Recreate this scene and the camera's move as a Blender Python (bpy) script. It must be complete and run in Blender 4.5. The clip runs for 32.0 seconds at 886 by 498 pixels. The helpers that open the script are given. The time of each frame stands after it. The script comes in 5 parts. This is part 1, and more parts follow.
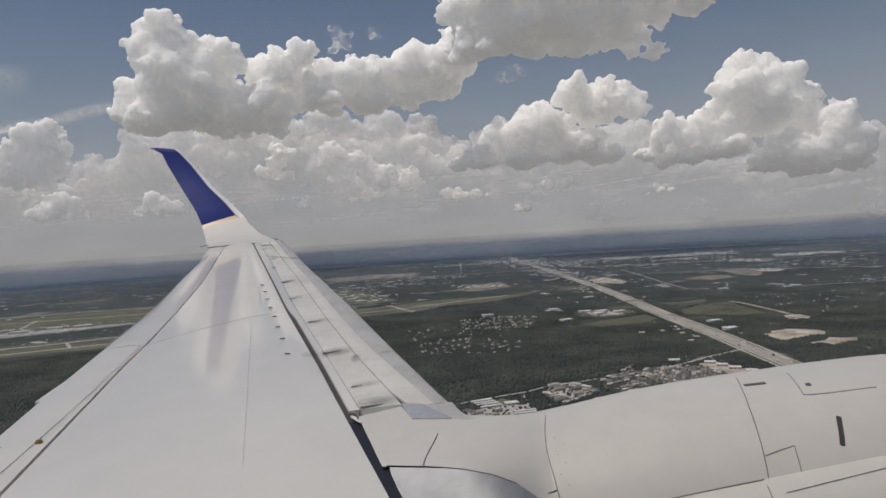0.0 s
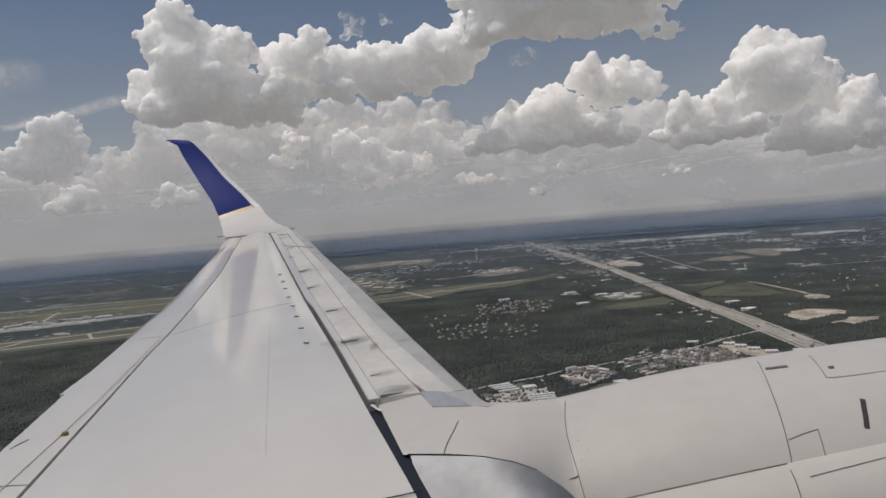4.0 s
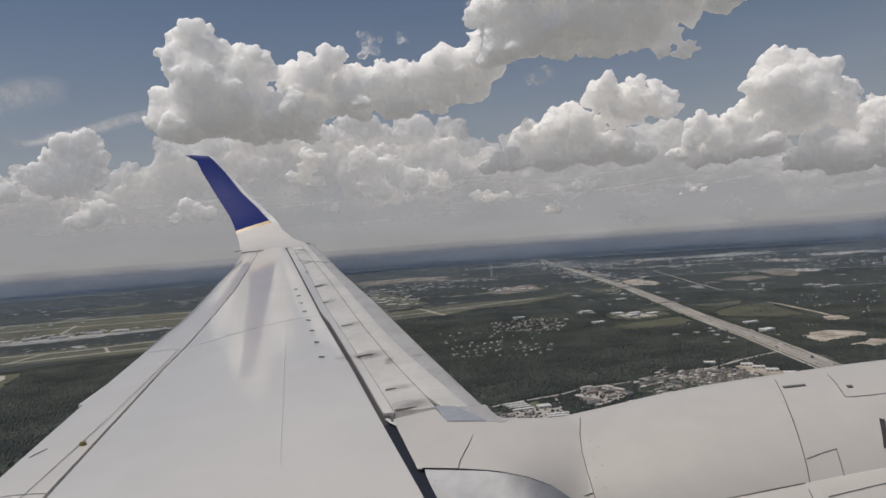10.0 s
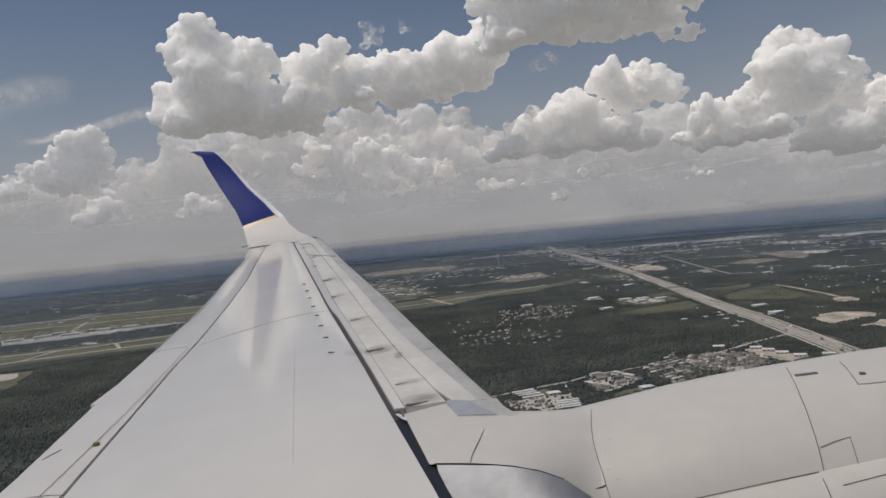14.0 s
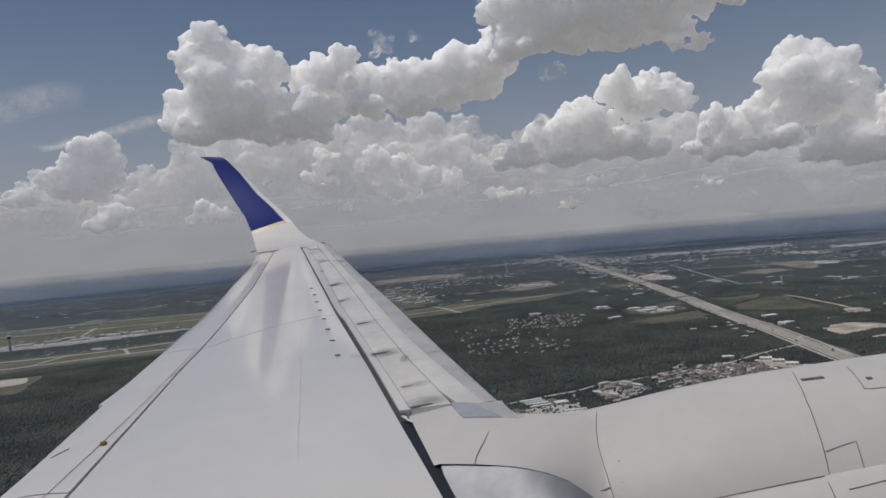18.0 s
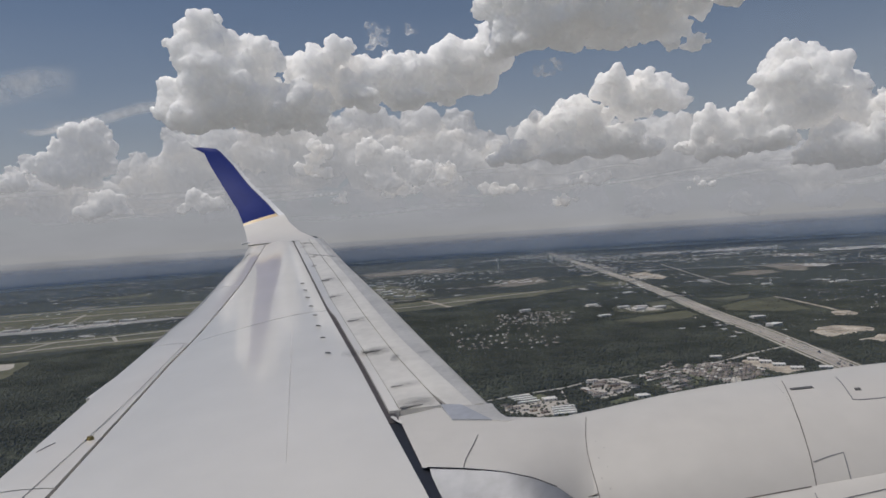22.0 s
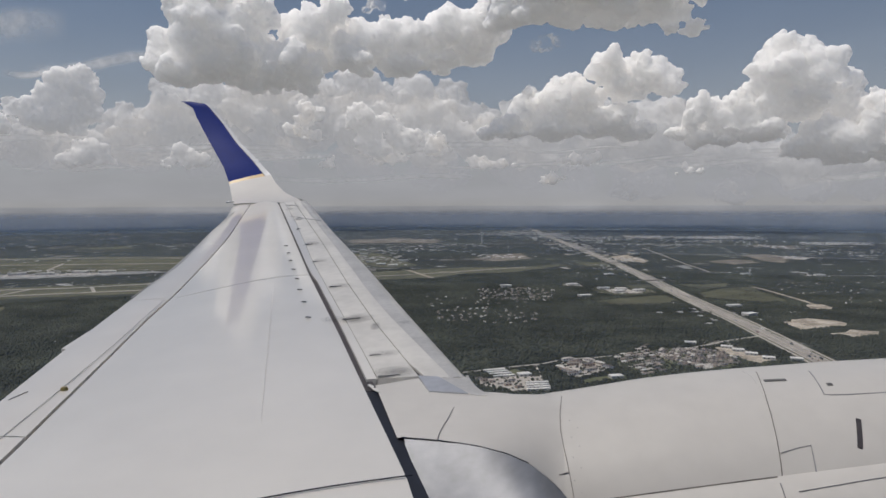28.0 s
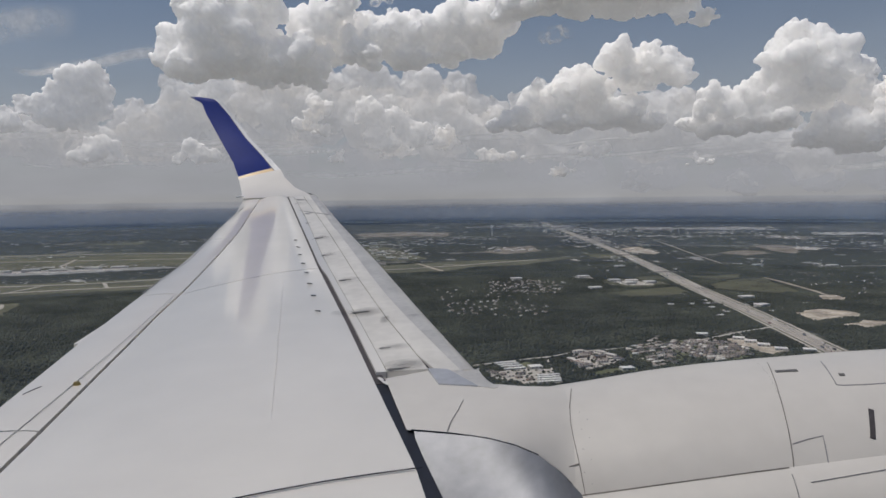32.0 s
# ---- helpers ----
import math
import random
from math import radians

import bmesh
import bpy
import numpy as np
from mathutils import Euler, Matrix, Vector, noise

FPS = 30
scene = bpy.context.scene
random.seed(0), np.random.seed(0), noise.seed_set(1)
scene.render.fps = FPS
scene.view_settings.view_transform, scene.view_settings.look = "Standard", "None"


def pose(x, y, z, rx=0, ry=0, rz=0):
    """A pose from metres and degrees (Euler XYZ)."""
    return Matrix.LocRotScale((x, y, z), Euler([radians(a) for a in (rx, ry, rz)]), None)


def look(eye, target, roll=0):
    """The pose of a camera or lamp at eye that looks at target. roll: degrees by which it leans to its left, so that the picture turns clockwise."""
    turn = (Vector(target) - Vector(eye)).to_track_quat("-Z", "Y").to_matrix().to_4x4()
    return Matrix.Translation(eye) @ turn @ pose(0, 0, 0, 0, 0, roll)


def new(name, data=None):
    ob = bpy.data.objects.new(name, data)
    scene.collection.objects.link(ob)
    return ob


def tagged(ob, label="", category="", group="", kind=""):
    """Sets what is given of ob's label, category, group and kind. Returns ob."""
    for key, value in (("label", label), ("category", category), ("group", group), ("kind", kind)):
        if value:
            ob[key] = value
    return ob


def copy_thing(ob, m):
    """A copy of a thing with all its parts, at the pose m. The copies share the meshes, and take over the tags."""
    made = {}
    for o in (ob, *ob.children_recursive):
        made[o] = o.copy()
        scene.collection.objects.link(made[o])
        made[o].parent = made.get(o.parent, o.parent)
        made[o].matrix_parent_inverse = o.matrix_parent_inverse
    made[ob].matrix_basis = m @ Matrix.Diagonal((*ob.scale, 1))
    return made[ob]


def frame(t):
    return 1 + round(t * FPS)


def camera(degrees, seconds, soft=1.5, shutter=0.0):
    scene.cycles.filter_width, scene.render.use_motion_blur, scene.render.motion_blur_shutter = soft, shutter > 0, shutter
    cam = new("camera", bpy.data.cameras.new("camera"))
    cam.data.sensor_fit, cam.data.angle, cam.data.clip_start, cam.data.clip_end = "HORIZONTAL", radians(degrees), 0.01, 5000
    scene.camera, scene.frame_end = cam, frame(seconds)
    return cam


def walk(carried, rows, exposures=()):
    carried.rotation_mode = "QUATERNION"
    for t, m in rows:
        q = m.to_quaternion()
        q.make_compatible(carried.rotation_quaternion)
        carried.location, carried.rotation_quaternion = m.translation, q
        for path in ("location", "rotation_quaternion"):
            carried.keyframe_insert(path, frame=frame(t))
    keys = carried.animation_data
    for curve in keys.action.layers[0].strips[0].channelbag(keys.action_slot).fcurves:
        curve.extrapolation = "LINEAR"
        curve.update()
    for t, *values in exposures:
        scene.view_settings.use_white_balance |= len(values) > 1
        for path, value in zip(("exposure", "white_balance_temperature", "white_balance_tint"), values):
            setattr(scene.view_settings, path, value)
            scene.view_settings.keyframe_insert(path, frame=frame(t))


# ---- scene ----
cam = camera(63.4, 32.0, soft=1.6)
PATH = [
    (0.0, 0.010, 0.014, 149.985, 88.800, 3.558, -3.191),
    (0.5, 0.004, 0.010, 149.980, 89.118, 3.116, -3.258),
    (1.0, 0.002, 0.010, 149.978, 88.883, 2.867, -3.270),
    (1.5, 0.002, 0.009, 149.981, 88.862, 3.043, -3.151),
    (2.0, 0.004, 0.016, 149.990, 88.673, 3.470, -3.093),
    (2.5, -0.000, 0.017, 149.993, 88.738, 3.150, -3.066),
    (3.0, -0.005, 0.012, 149.991, 88.794, 3.152, -2.430),
    (3.5, 0.006, 0.022, 149.994, 87.637, 4.320, -2.342),
    (5.5, -0.002, 0.017, 150.002, 88.287, 4.772, -1.418),
    (6.0, 0.003, 0.032, 150.025, 86.973, 5.807, -1.983),
    (6.5, 0.008, 0.032, 149.992, 86.917, 5.638, -2.030),
    (7.0, 0.006, 0.023, 149.974, 87.492, 5.851, -2.301),
    (7.5, 0.002, 0.006, 149.944, 89.246, 4.128, -1.536),
    (8.0, 0.003, 0.001, 149.959, 89.537, 3.899, -0.792),
    (8.5, 0.001, -0.009, 149.970, 90.122, 4.093, -0.660),
    (9.0, 0.001, 0.001, 149.982, 89.358, 3.949, -0.655),
    (9.5, -0.000, 0.008, 149.990, 88.665, 4.205, -0.796),
    (10.0, -0.001, 0.002, 149.986, 89.204, 4.158, -0.775),
    (10.5, -0.002, 0.000, 149.975, 89.300, 4.235, -0.836),
    (11.0, -0.006, 0.013, 149.998, 88.593, 4.318, -0.923),
    (11.5, -0.003, 0.008, 149.986, 88.745, 4.106, -0.627),
    (12.0, 0.006, 0.013, 149.978, 88.143, 4.696, -0.701),
    (12.5, 0.011, 0.013, 149.969, 87.892, 5.271, -0.853),
    (13.0, -0.002, 0.022, 150.006, 88.099, 5.432, -1.125),
    (13.5, -0.002, 0.017, 150.009, 88.368, 5.557, -0.759),
    (15.5, 0.002, 0.000, 150.004, 88.463, 4.529, 0.827),
    (16.0, 0.005, -0.022, 149.986, 90.467, 4.460, 0.782),
    (16.5, 0.001, -0.008, 149.988, 90.043, 4.509, 0.365),
    (17.0, 0.006, -0.001, 149.970, 89.429, 5.155, 0.314),
    (17.5, 0.006, -0.002, 149.979, 89.039, 4.953, 0.297),
    (18.0, 0.006, -0.002, 149.982, 89.104, 5.039, 0.410),
    (18.5, 0.002, -0.001, 149.997, 89.253, 4.154, 0.190),
    (19.0, -0.000, -0.000, 150.000, 89.233, 3.900, -0.052),
    (19.5, -0.002, -0.002, 150.005, 89.221, 3.225, -0.103),
    (20.0, -0.002, -0.001, 150.013, 88.955, 3.201, -0.162),
    (20.5, 0.003, 0.006, 149.991, 88.629, 3.443, -0.208),
    (21.0, 0.001, 0.012, 150.004, 88.281, 3.647, -0.357),
    (21.5, -0.001, 0.006, 150.012, 88.719, 3.333, -0.292),
    (22.0, 0.001, 0.009, 150.015, 88.616, 3.766, -0.231),
    (22.5, -0.009, 0.006, 150.020, 88.760, 3.391, -0.266),
    (23.0, -0.007, 0.012, 150.034, 87.864, 3.051, -0.271),
    (23.5, -0.006, 0.013, 150.029, 87.758, 1.484, -0.370),
    (24.0, -0.009, 0.013, 150.031, 87.748, 1.131, -0.567),
    (24.5, -0.004, 0.012, 150.031, 87.802, 1.093, -0.624),
    (25.0, -0.009, 0.013, 150.032, 87.513, 1.050, -0.779),
    (25.5, -0.007, 0.021, 150.028, 86.434, 0.451, -0.890),
    (27.5, -0.008, 0.025, 150.023, 86.325, -0.196, -1.509),
    (28.0, -0.008, 0.024, 150.022, 86.252, 0.171, -1.325),
    (28.5, -0.003, 0.027, 150.024, 85.855, 0.283, -1.171),
    (29.0, -0.009, 0.028, 150.022, 85.730, 0.081, -1.246),
    (29.5, -0.006, 0.023, 150.014, 86.105, 0.021, -1.115),
    (30.0, -0.006, 0.025, 150.010, 86.147, -0.028, -0.987),
    (30.5, -0.001, 0.024, 150.009, 86.213, -0.268, -0.764),
    (31.0, -0.005, 0.015, 150.005, 86.685, -0.474, -0.531),
    (31.5, -0.003, 0.021, 150.006, 86.515, -0.292, -0.538),
    (32.0, -0.001, 0.027, 150.019, 85.719, 0.692, -0.563),
]

EXPO = [(0.0, -1.02, 6650), (12.0, -1.02, 6650), (16.0, -1.03, 6550), (17.5, -1.08, 6350), (22.0, -1.04, 6400), (23.5, -0.84, 6450), (25.0, -0.84, 6450), (28.0, -0.94, 6450), (32.0, -0.98, 6400)]          # seconds, stops, white balance
HAZE = {520: 0.09, 1300: 0.07, 2100: 0.12, 2900: 0.17, 3300: 0.74, 3900: 0.33, 4350: 0.40, 4420: 0.78, 4590: 1.25, 4750: 0.99}          # how dense each veil is, by its radius

walk(cam, [(t, pose(x, y, z, rx, ry, rz)) for t, x, y, z, rx, ry, rz in PATH], [(t, stops, warmth, 12) for t, stops, warmth in EXPO])

# ---- world and sun ----
EYE = Vector((0, 0, 150))
SUN_EL, SUN_AZ = 69.0, -100.0            # degrees above the horizon, and clockwise from +y
world = bpy.data.worlds.new("sky")
scene.world = world
world.use_nodes = True
wn = world.node_tree
sky = wn.nodes.new("ShaderNodeTexSky")
sky.sky_type, sky.sun_disc = "NISHITA", False
sky.sun_elevation, sky.sun_rotation = radians(SUN_EL), radians(SUN_AZ)
sky.altitude, sky.air_density, sky.dust_density, sky.ozone_density = 600, 1.1, 0.12, 3.2
back = wn.nodes["Background"]
back.inputs["Strength"].default_value = 0.099
wn.links.new(sky.outputs[0], back.inputs["Color"])
sun = new("sun", bpy.data.lights.new("sun", "SUN"))
sun.data.energy, sun.data.angle, sun.data.color = 5.0, radians(0.6), (1.0, 0.94, 0.84)
sa, se = radians(SUN_AZ), radians(SUN_EL)
sun.matrix_world = look((0, 0, 400), Vector((0, 0, 400)) - Vector((math.sin(sa) * math.cos(se), math.cos(sa) * math.cos(se), math.sin(se))))


# ---- materials ----
def material(name, color, rough=0.6, metal=0.0, var=0.15, scale=1.0, bump=0.0, fine=8.0, spread=None, coat=0.0):
    """Principled material with colour variation at two scales and a fine bump; spread: a second colour for the blotches."""
    m = bpy.data.materials.new(name)
    m.use_nodes = True
    nt = m.node_tree
    bs = nt.nodes["Principled BSDF"]
    bs.inputs["Roughness"].default_value = rough
    bs.inputs["Metallic"].default_value = metal
    bs.inputs["Coat Weight"].default_value = coat
    bs.inputs["Coat Roughness"].default_value = 0.08
    co = nt.nodes.new("ShaderNodeTexCoord")
    n1 = nt.nodes.new("ShaderNodeTexNoise")
    n1.inputs["Scale"].default_value, n1.inputs["Detail"].default_value = scale, 6
    n2 = nt.nodes.new("ShaderNodeTexNoise")
    n2.inputs["Scale"].default_value, n2.inputs["Detail"].default_value = scale * fine, 4
    nt.links.new(co.outputs["Object"], n1.inputs["Vector"])
    nt.links.new(co.outputs["Object"], n2.inputs["Vector"])
    mix = nt.nodes.new("ShaderNodeMath")
    mix.operation = "MULTIPLY_ADD"
    nt.links.new(n1.outputs["Fac"], mix.inputs[0])
    mix.inputs[1].default_value = 0.65
    sc = nt.nodes.new("ShaderNodeMath")
    sc.operation = "MULTIPLY"
    nt.links.new(n2.outputs["Fac"], sc.inputs[0])
    sc.inputs[1].default_value = 0.35
    nt.links.new(sc.outputs[0], mix.inputs[2])
    ramp = nt.nodes.new("ShaderNodeValToRGB")
    lo = tuple(c * (1 - var) for c in color)
    hi = tuple(min(1, c * (1 + var)) for c in (spread or color))
    ramp.color_ramp.elements[0].position, ramp.color_ramp.elements[1].position = 0.36, 0.64
    ramp.color_ramp.elements[0].color, ramp.color_ramp.elements[1].color = (*lo, 1), (*hi, 1)
    nt.links.new(mix.outputs[0], ramp.inputs[0])
    nt.links.new(ramp.outputs[0], bs.inputs["Base Color"])
    if bump:
        b = nt.nodes.new("ShaderNodeBump")
        b.inputs["Strength"].default_value, b.inputs["Distance"].default_value = 0.6, bump
        nt.links.new(n2.outputs["Fac"], b.inputs["Height"])
        nt.links.new(b.outputs[0], bs.inputs["Normal"])
    return m


def per_piece(name, colors, rough=0.8, stands=0.0):
    """One of several colours for each separate piece of a mesh; stands: scale of broad lighter and darker tracts."""
    m = bpy.data.materials.new(name)
    m.use_nodes = True
    nt = m.node_tree
    bs = nt.nodes["Principled BSDF"]
    bs.inputs["Roughness"].default_value = rough
    geo = nt.nodes.new("ShaderNodeNewGeometry")
    obj = nt.nodes.new("ShaderNodeObjectInfo")
    add = nt.nodes.new("ShaderNodeMath")
    add.operation = "ADD"
    nt.links.new(geo.outputs["Random Per Island"], add.inputs[0])
    nt.links.new(obj.outputs["Random"], add.inputs[1])
    fr = nt.nodes.new("ShaderNodeMath")
    fr.operation = "FRACT"
    nt.links.new(add.outputs[0], fr.inputs[0])
    ramp = nt.nodes.new("ShaderNodeValToRGB")
    ramp.color_ramp.interpolation = "CONSTANT"
    els = ramp.color_ramp.elements
    while len(els) < len(colors):
        els.new(0.5)
    for i, c in enumerate(colors):
        els[i].position, els[i].color = i / len(colors), (*c, 1)
    nt.links.new(fr.outputs[0], ramp.inputs[0])
    nt.links.new(ramp.outputs[0], bs.inputs["Base Color"])
    if stands:
        n = nt.nodes.new("ShaderNodeTexNoise")
        n.inputs["Scale"].default_value, n.inputs["Detail"].default_value = stands, 4
        mr = nt.nodes.new("ShaderNodeMapRange")
        mr.inputs["From Min"].default_value, mr.inputs["From Max"].default_value = 0.35, 0.68
        mr.inputs["To Min"].default_value, mr.inputs["To Max"].default_value = 0.66, 1.55
        nt.links.new(geo.outputs["Position"], n.inputs["Vector"])
        nt.links.new(n.outputs["Fac"], mr.inputs["Value"])
        mx = nt.nodes.new("ShaderNodeVectorMath")
        mx.operation = "SCALE"
        nt.links.new(ramp.outputs[0], mx.inputs[0])
        nt.links.new(mr.outputs[0], mx.inputs["Scale"])
        nt.links.new(mx.outputs[0], bs.inputs["Base Color"])
    return m


def grime_material(amount):
    """Oily film, densest at its middle and gone at its rim."""
    m = bpy.data.materials.new("grime_film")
    m.use_nodes = True
    nt = m.node_tree
    bs = nt.nodes["Principled BSDF"]
    bs.inputs["Base Color"].default_value, bs.inputs["Roughness"].default_value = (0.09, 0.085, 0.085, 1), 0.6
    co = nt.nodes.new("ShaderNodeTexCoord")
    grad = nt.nodes.new("ShaderNodeTexGradient")
    grad.gradient_type = "SPHERICAL"
    mp = nt.nodes.new("ShaderNodeMapping")
    mp.inputs["Location"].default_value, mp.inputs["Scale"].default_value = (-0.8, -1.0, 0), (2.0, 2.0, 0)
    nt.links.new(co.outputs["Generated"], mp.inputs["Vector"])
    nt.links.new(mp.outputs[0], grad.inputs["Vector"])
    n = nt.nodes.new("ShaderNodeTexNoise")
    n.inputs["Scale"].default_value, n.inputs["Detail"].default_value = 22, 4
    nt.links.new(co.outputs["Object"], n.inputs["Vector"])
    mul = nt.nodes.new("ShaderNodeMath")
    mul.operation = "MULTIPLY"
    nt.links.new(grad.outputs["Fac"], mul.inputs[0])
    nt.links.new(n.outputs["Fac"], mul.inputs[1])
    gain = nt.nodes.new("ShaderNodeMath")
    gain.operation, gain.inputs[1].default_value = "MULTIPLY", amount
    nt.links.new(mul.outputs[0], gain.inputs[0])
    nt.links.new(gain.outputs[0], bs.inputs["Alpha"])
    return m


GRIME = {"strong": grime_material(0.42), "faint": grime_material(0.22)}
WHITE = material("white_wing_paint", (0.735, 0.705, 0.655), 0.35, 0, 0.06, 0.5, 0.0012, 6, coat=1.0)
WINGSKIN = material("white_wing_skin", (0.745, 0.715, 0.665), 0.35, 0, 0.06, 0.5, 0.0, 6, coat=1.0)


def flex(m, bend, twist, tip):
    """The skin's slight upward sweep and twist towards the tip, as relief."""
    nt = m.node_tree
    co, sep = nt.nodes.new("ShaderNodeTexCoord"), nt.nodes.new("ShaderNodeSeparateXYZ")
    nt.links.new(co.outputs["Object"], sep.inputs[0])
    d, sq, h, b = (nt.nodes.new("ShaderNodeMath"), nt.nodes.new("ShaderNodeMath"), nt.nodes.new("ShaderNodeMath"), nt.nodes.new("ShaderNodeBump"))
    d.operation, d.inputs[1].default_value = "SUBTRACT", tip
    sq.operation, sq.inputs[1].default_value = "POWER", 2.0
    h.operation, h.inputs[1].default_value = "MULTIPLY", bend / 2
    b.inputs["Strength"].default_value, b.inputs["Distance"].default_value = 1.0, 1.0
    nt.links.new(sep.outputs["Y"], d.inputs[0])
    nt.links.new(d.outputs[0], sq.inputs[0])
    nt.links.new(sq.outputs[0], h.inputs[0])
    tw = nt.nodes.new("ShaderNodeMath")
    tw.operation = "MULTIPLY"
    nt.links.new(d.outputs[0], tw.inputs[0])
    nt.links.new(sep.outputs["X"], tw.inputs[1])
    both = nt.nodes.new("ShaderNodeMath")
    both.operation, both.inputs[1].default_value = "MULTIPLY_ADD", -twist
    nt.links.new(tw.outputs[0], both.inputs[0])
    nt.links.new(h.outputs[0], both.inputs[2])
    nt.links.new(both.outputs[0], b.inputs["Height"])
    bs = nt.nodes["Principled BSDF"]
    nt.links.new(b.outputs[0], bs.inputs["Normal"])
    nt.links.new(b.outputs[0], bs.inputs["Coat Normal"])


flex(WINGSKIN, 0.008, 0.005, 10.5)
SLAT = material("slat_grey_paint", (0.63, 0.61, 0.572), 0.42, 0, 0.13, 2.2, 0.0, 7, coat=0.25)
METAL = material("bare_leading_edge", (0.215, 0.225, 0.25), 0.48, 0.2, 0.2, 3.0, 0.0, 6)
NACELLE = material("nacelle_paint", (0.58, 0.558, 0.525), 0.42, 0, 0.05, 0.8, 0.0, 12, coat=0.25)
BLUE = material("blue_winglet_paint", (0.016, 0.034, 0.215), 0.42, 0, 0.08, 1.2, 0.0, 10)
BLUE.node_tree.nodes["Principled BSDF"].inputs["Specular IOR Level"].default_value = 0.1
GOLD = material("gold_stripe_paint", (0.66, 0.48, 0.25), 0.4, 0, 0.06, 3)
# near-black for sealant lines, and for shade painted into the slots
SEALSHADE = material("sealant_and_gap_shade", (0.012, 0.014, 0.022), 0.5, 0, 0.3, 6)
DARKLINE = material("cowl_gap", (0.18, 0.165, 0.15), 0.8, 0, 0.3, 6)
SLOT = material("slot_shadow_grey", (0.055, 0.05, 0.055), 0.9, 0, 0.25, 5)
SILVER = material("worn_leading_edge", (0.66, 0.635, 0.595), 0.34, 0.45, 0.14, 4.0, 0.0, 8)
POLISHED = material("polished_edge", (0.84, 0.84, 0.84), 0.25, 0.15, 0.06, 3)
FAINTLINE = material("filled_joint", (0.73, 0.715, 0.69), 0.5, 0, 0.15, 6)
PALELINE = material("worn_joint", (0.40, 0.39, 0.38), 0.6, 0, 0.3, 6)
GREYLINE = material("panel_joint", (0.22, 0.22, 0.23), 0.6, 0, 0.3, 6)
SMUDGE = material("oily_grime", (0.12, 0.12, 0.12), 0.6, 0, 0.3, 9)
BRASS = material("brass_fitting", (0.45, 0.33, 0.12), 0.35, 0.8, 0.2, 20)
FOREST = material("forest_floor", (0.026, 0.034, 0.022), 0.95, 0, 0.45, 0.004, 0.0, 14, spread=(0.035, 0.043, 0.027))
CROWN = per_piece("leaf_crowns", [(0.056, 0.062, 0.045), (0.068, 0.075, 0.052), (0.058, 0.066, 0.050), (0.082, 0.087, 0.060), (0.052, 0.058, 0.045)], 0.95, 0.012)
GRASS = material("mown_grass", (0.085, 0.09, 0.052), 0.95, 0, 0.25, 0.012, 0.0, 9, spread=(0.125, 0.12, 0.075))
LAWN = material("watered_lawn", (0.085, 0.105, 0.045), 0.95, 0, 0.25, 0.05, 0.0, 9, spread=(0.15, 0.15, 0.09))
PASTURE = material("green_pasture", (0.068, 0.072, 0.040), 0.95, 0, 0.30, 0.02, 0.0, 9, spread=(0.105, 0.102, 0.062))
CONCRETE = material("pale_concrete", (0.46, 0.425, 0.375), 0.85, 0, 0.15, 0.03, 0.0, 9)
FALLOW = material("fallow_field", (0.15, 0.13, 0.10), 0.95, 0, 0.35, 0.02, 0.0, 9, spread=(0.24, 0.215, 0.18))
ROOFGREY = material("grey_paving", (0.30, 0.30, 0.29), 0.85, 0, 0.2, 0.06, 0.0, 9)
ASPHALT = material("worn_asphalt", (0.13, 0.13, 0.13), 0.9, 0, 0.3, 0.05, 0.0, 9)
SAND = material("bare_sand", (0.34, 0.28, 0.21), 0.95, 0, 0.45, 0.05, 0.0, 5, spread=(0.45, 0.40, 0.33))
WATER = material("dark_pond_water", (0.03, 0.035, 0.035), 0.08, 0, 0.2, 0.1)
ROOFS = per_piece("house_roofs", [(0.20, 0.17, 0.15), (0.30, 0.27, 0.24), (0.15, 0.135, 0.125), (0.52, 0.48, 0.43), (0.24, 0.205, 0.18), (0.60, 0.575, 0.53), (0.34, 0.29, 0.25), (0.13, 0.12, 0.12)])
FARROOF = per_piece("town_roofs", [(0.68, 0.67, 0.65), (0.34, 0.33, 0.31), (0.80, 0.79, 0.77), (0.24, 0.23, 0.22), (0.52, 0.48, 0.42), (0.74, 0.72, 0.68)])
WALLS = per_piece("house_walls", [(0.62, 0.56, 0.48), (0.74, 0.71, 0.66), (0.50, 0.40, 0.32), (0.80, 0.78, 0.75)])
PALEROOF = material("white_flat_roof", (0.74, 0.725, 0.69), 0.7, 0, 0.10, 0.08, 0.0, 6)
GREYWALL = material("tilt_wall_concrete", (0.56, 0.545, 0.51), 0.8, 0, 0.12, 0.2)
ENDPLATE = material("blue_grey_plate", (0.46, 0.47, 0.50), 0.3, 0.2, 0.15, 3, coat=0.4)
# far woods with the paling of the haze put into their base colour
DISTANCE = material("haze_tinted_woods", (0.205, 0.23, 0.265), 1.0, 0, 0.25, 1.0, 0.0, 5, spread=(0.29, 0.32, 0.355))
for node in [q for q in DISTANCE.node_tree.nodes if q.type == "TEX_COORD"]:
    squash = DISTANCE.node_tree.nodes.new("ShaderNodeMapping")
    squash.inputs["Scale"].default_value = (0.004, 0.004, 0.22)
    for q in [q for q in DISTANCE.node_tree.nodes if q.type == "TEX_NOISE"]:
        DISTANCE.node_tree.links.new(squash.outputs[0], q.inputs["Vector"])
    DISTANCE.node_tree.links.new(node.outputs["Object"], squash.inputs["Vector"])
GLASS = material("dark_window_glass", (0.03, 0.035, 0.045), 0.1, 0, 0.1, 1)


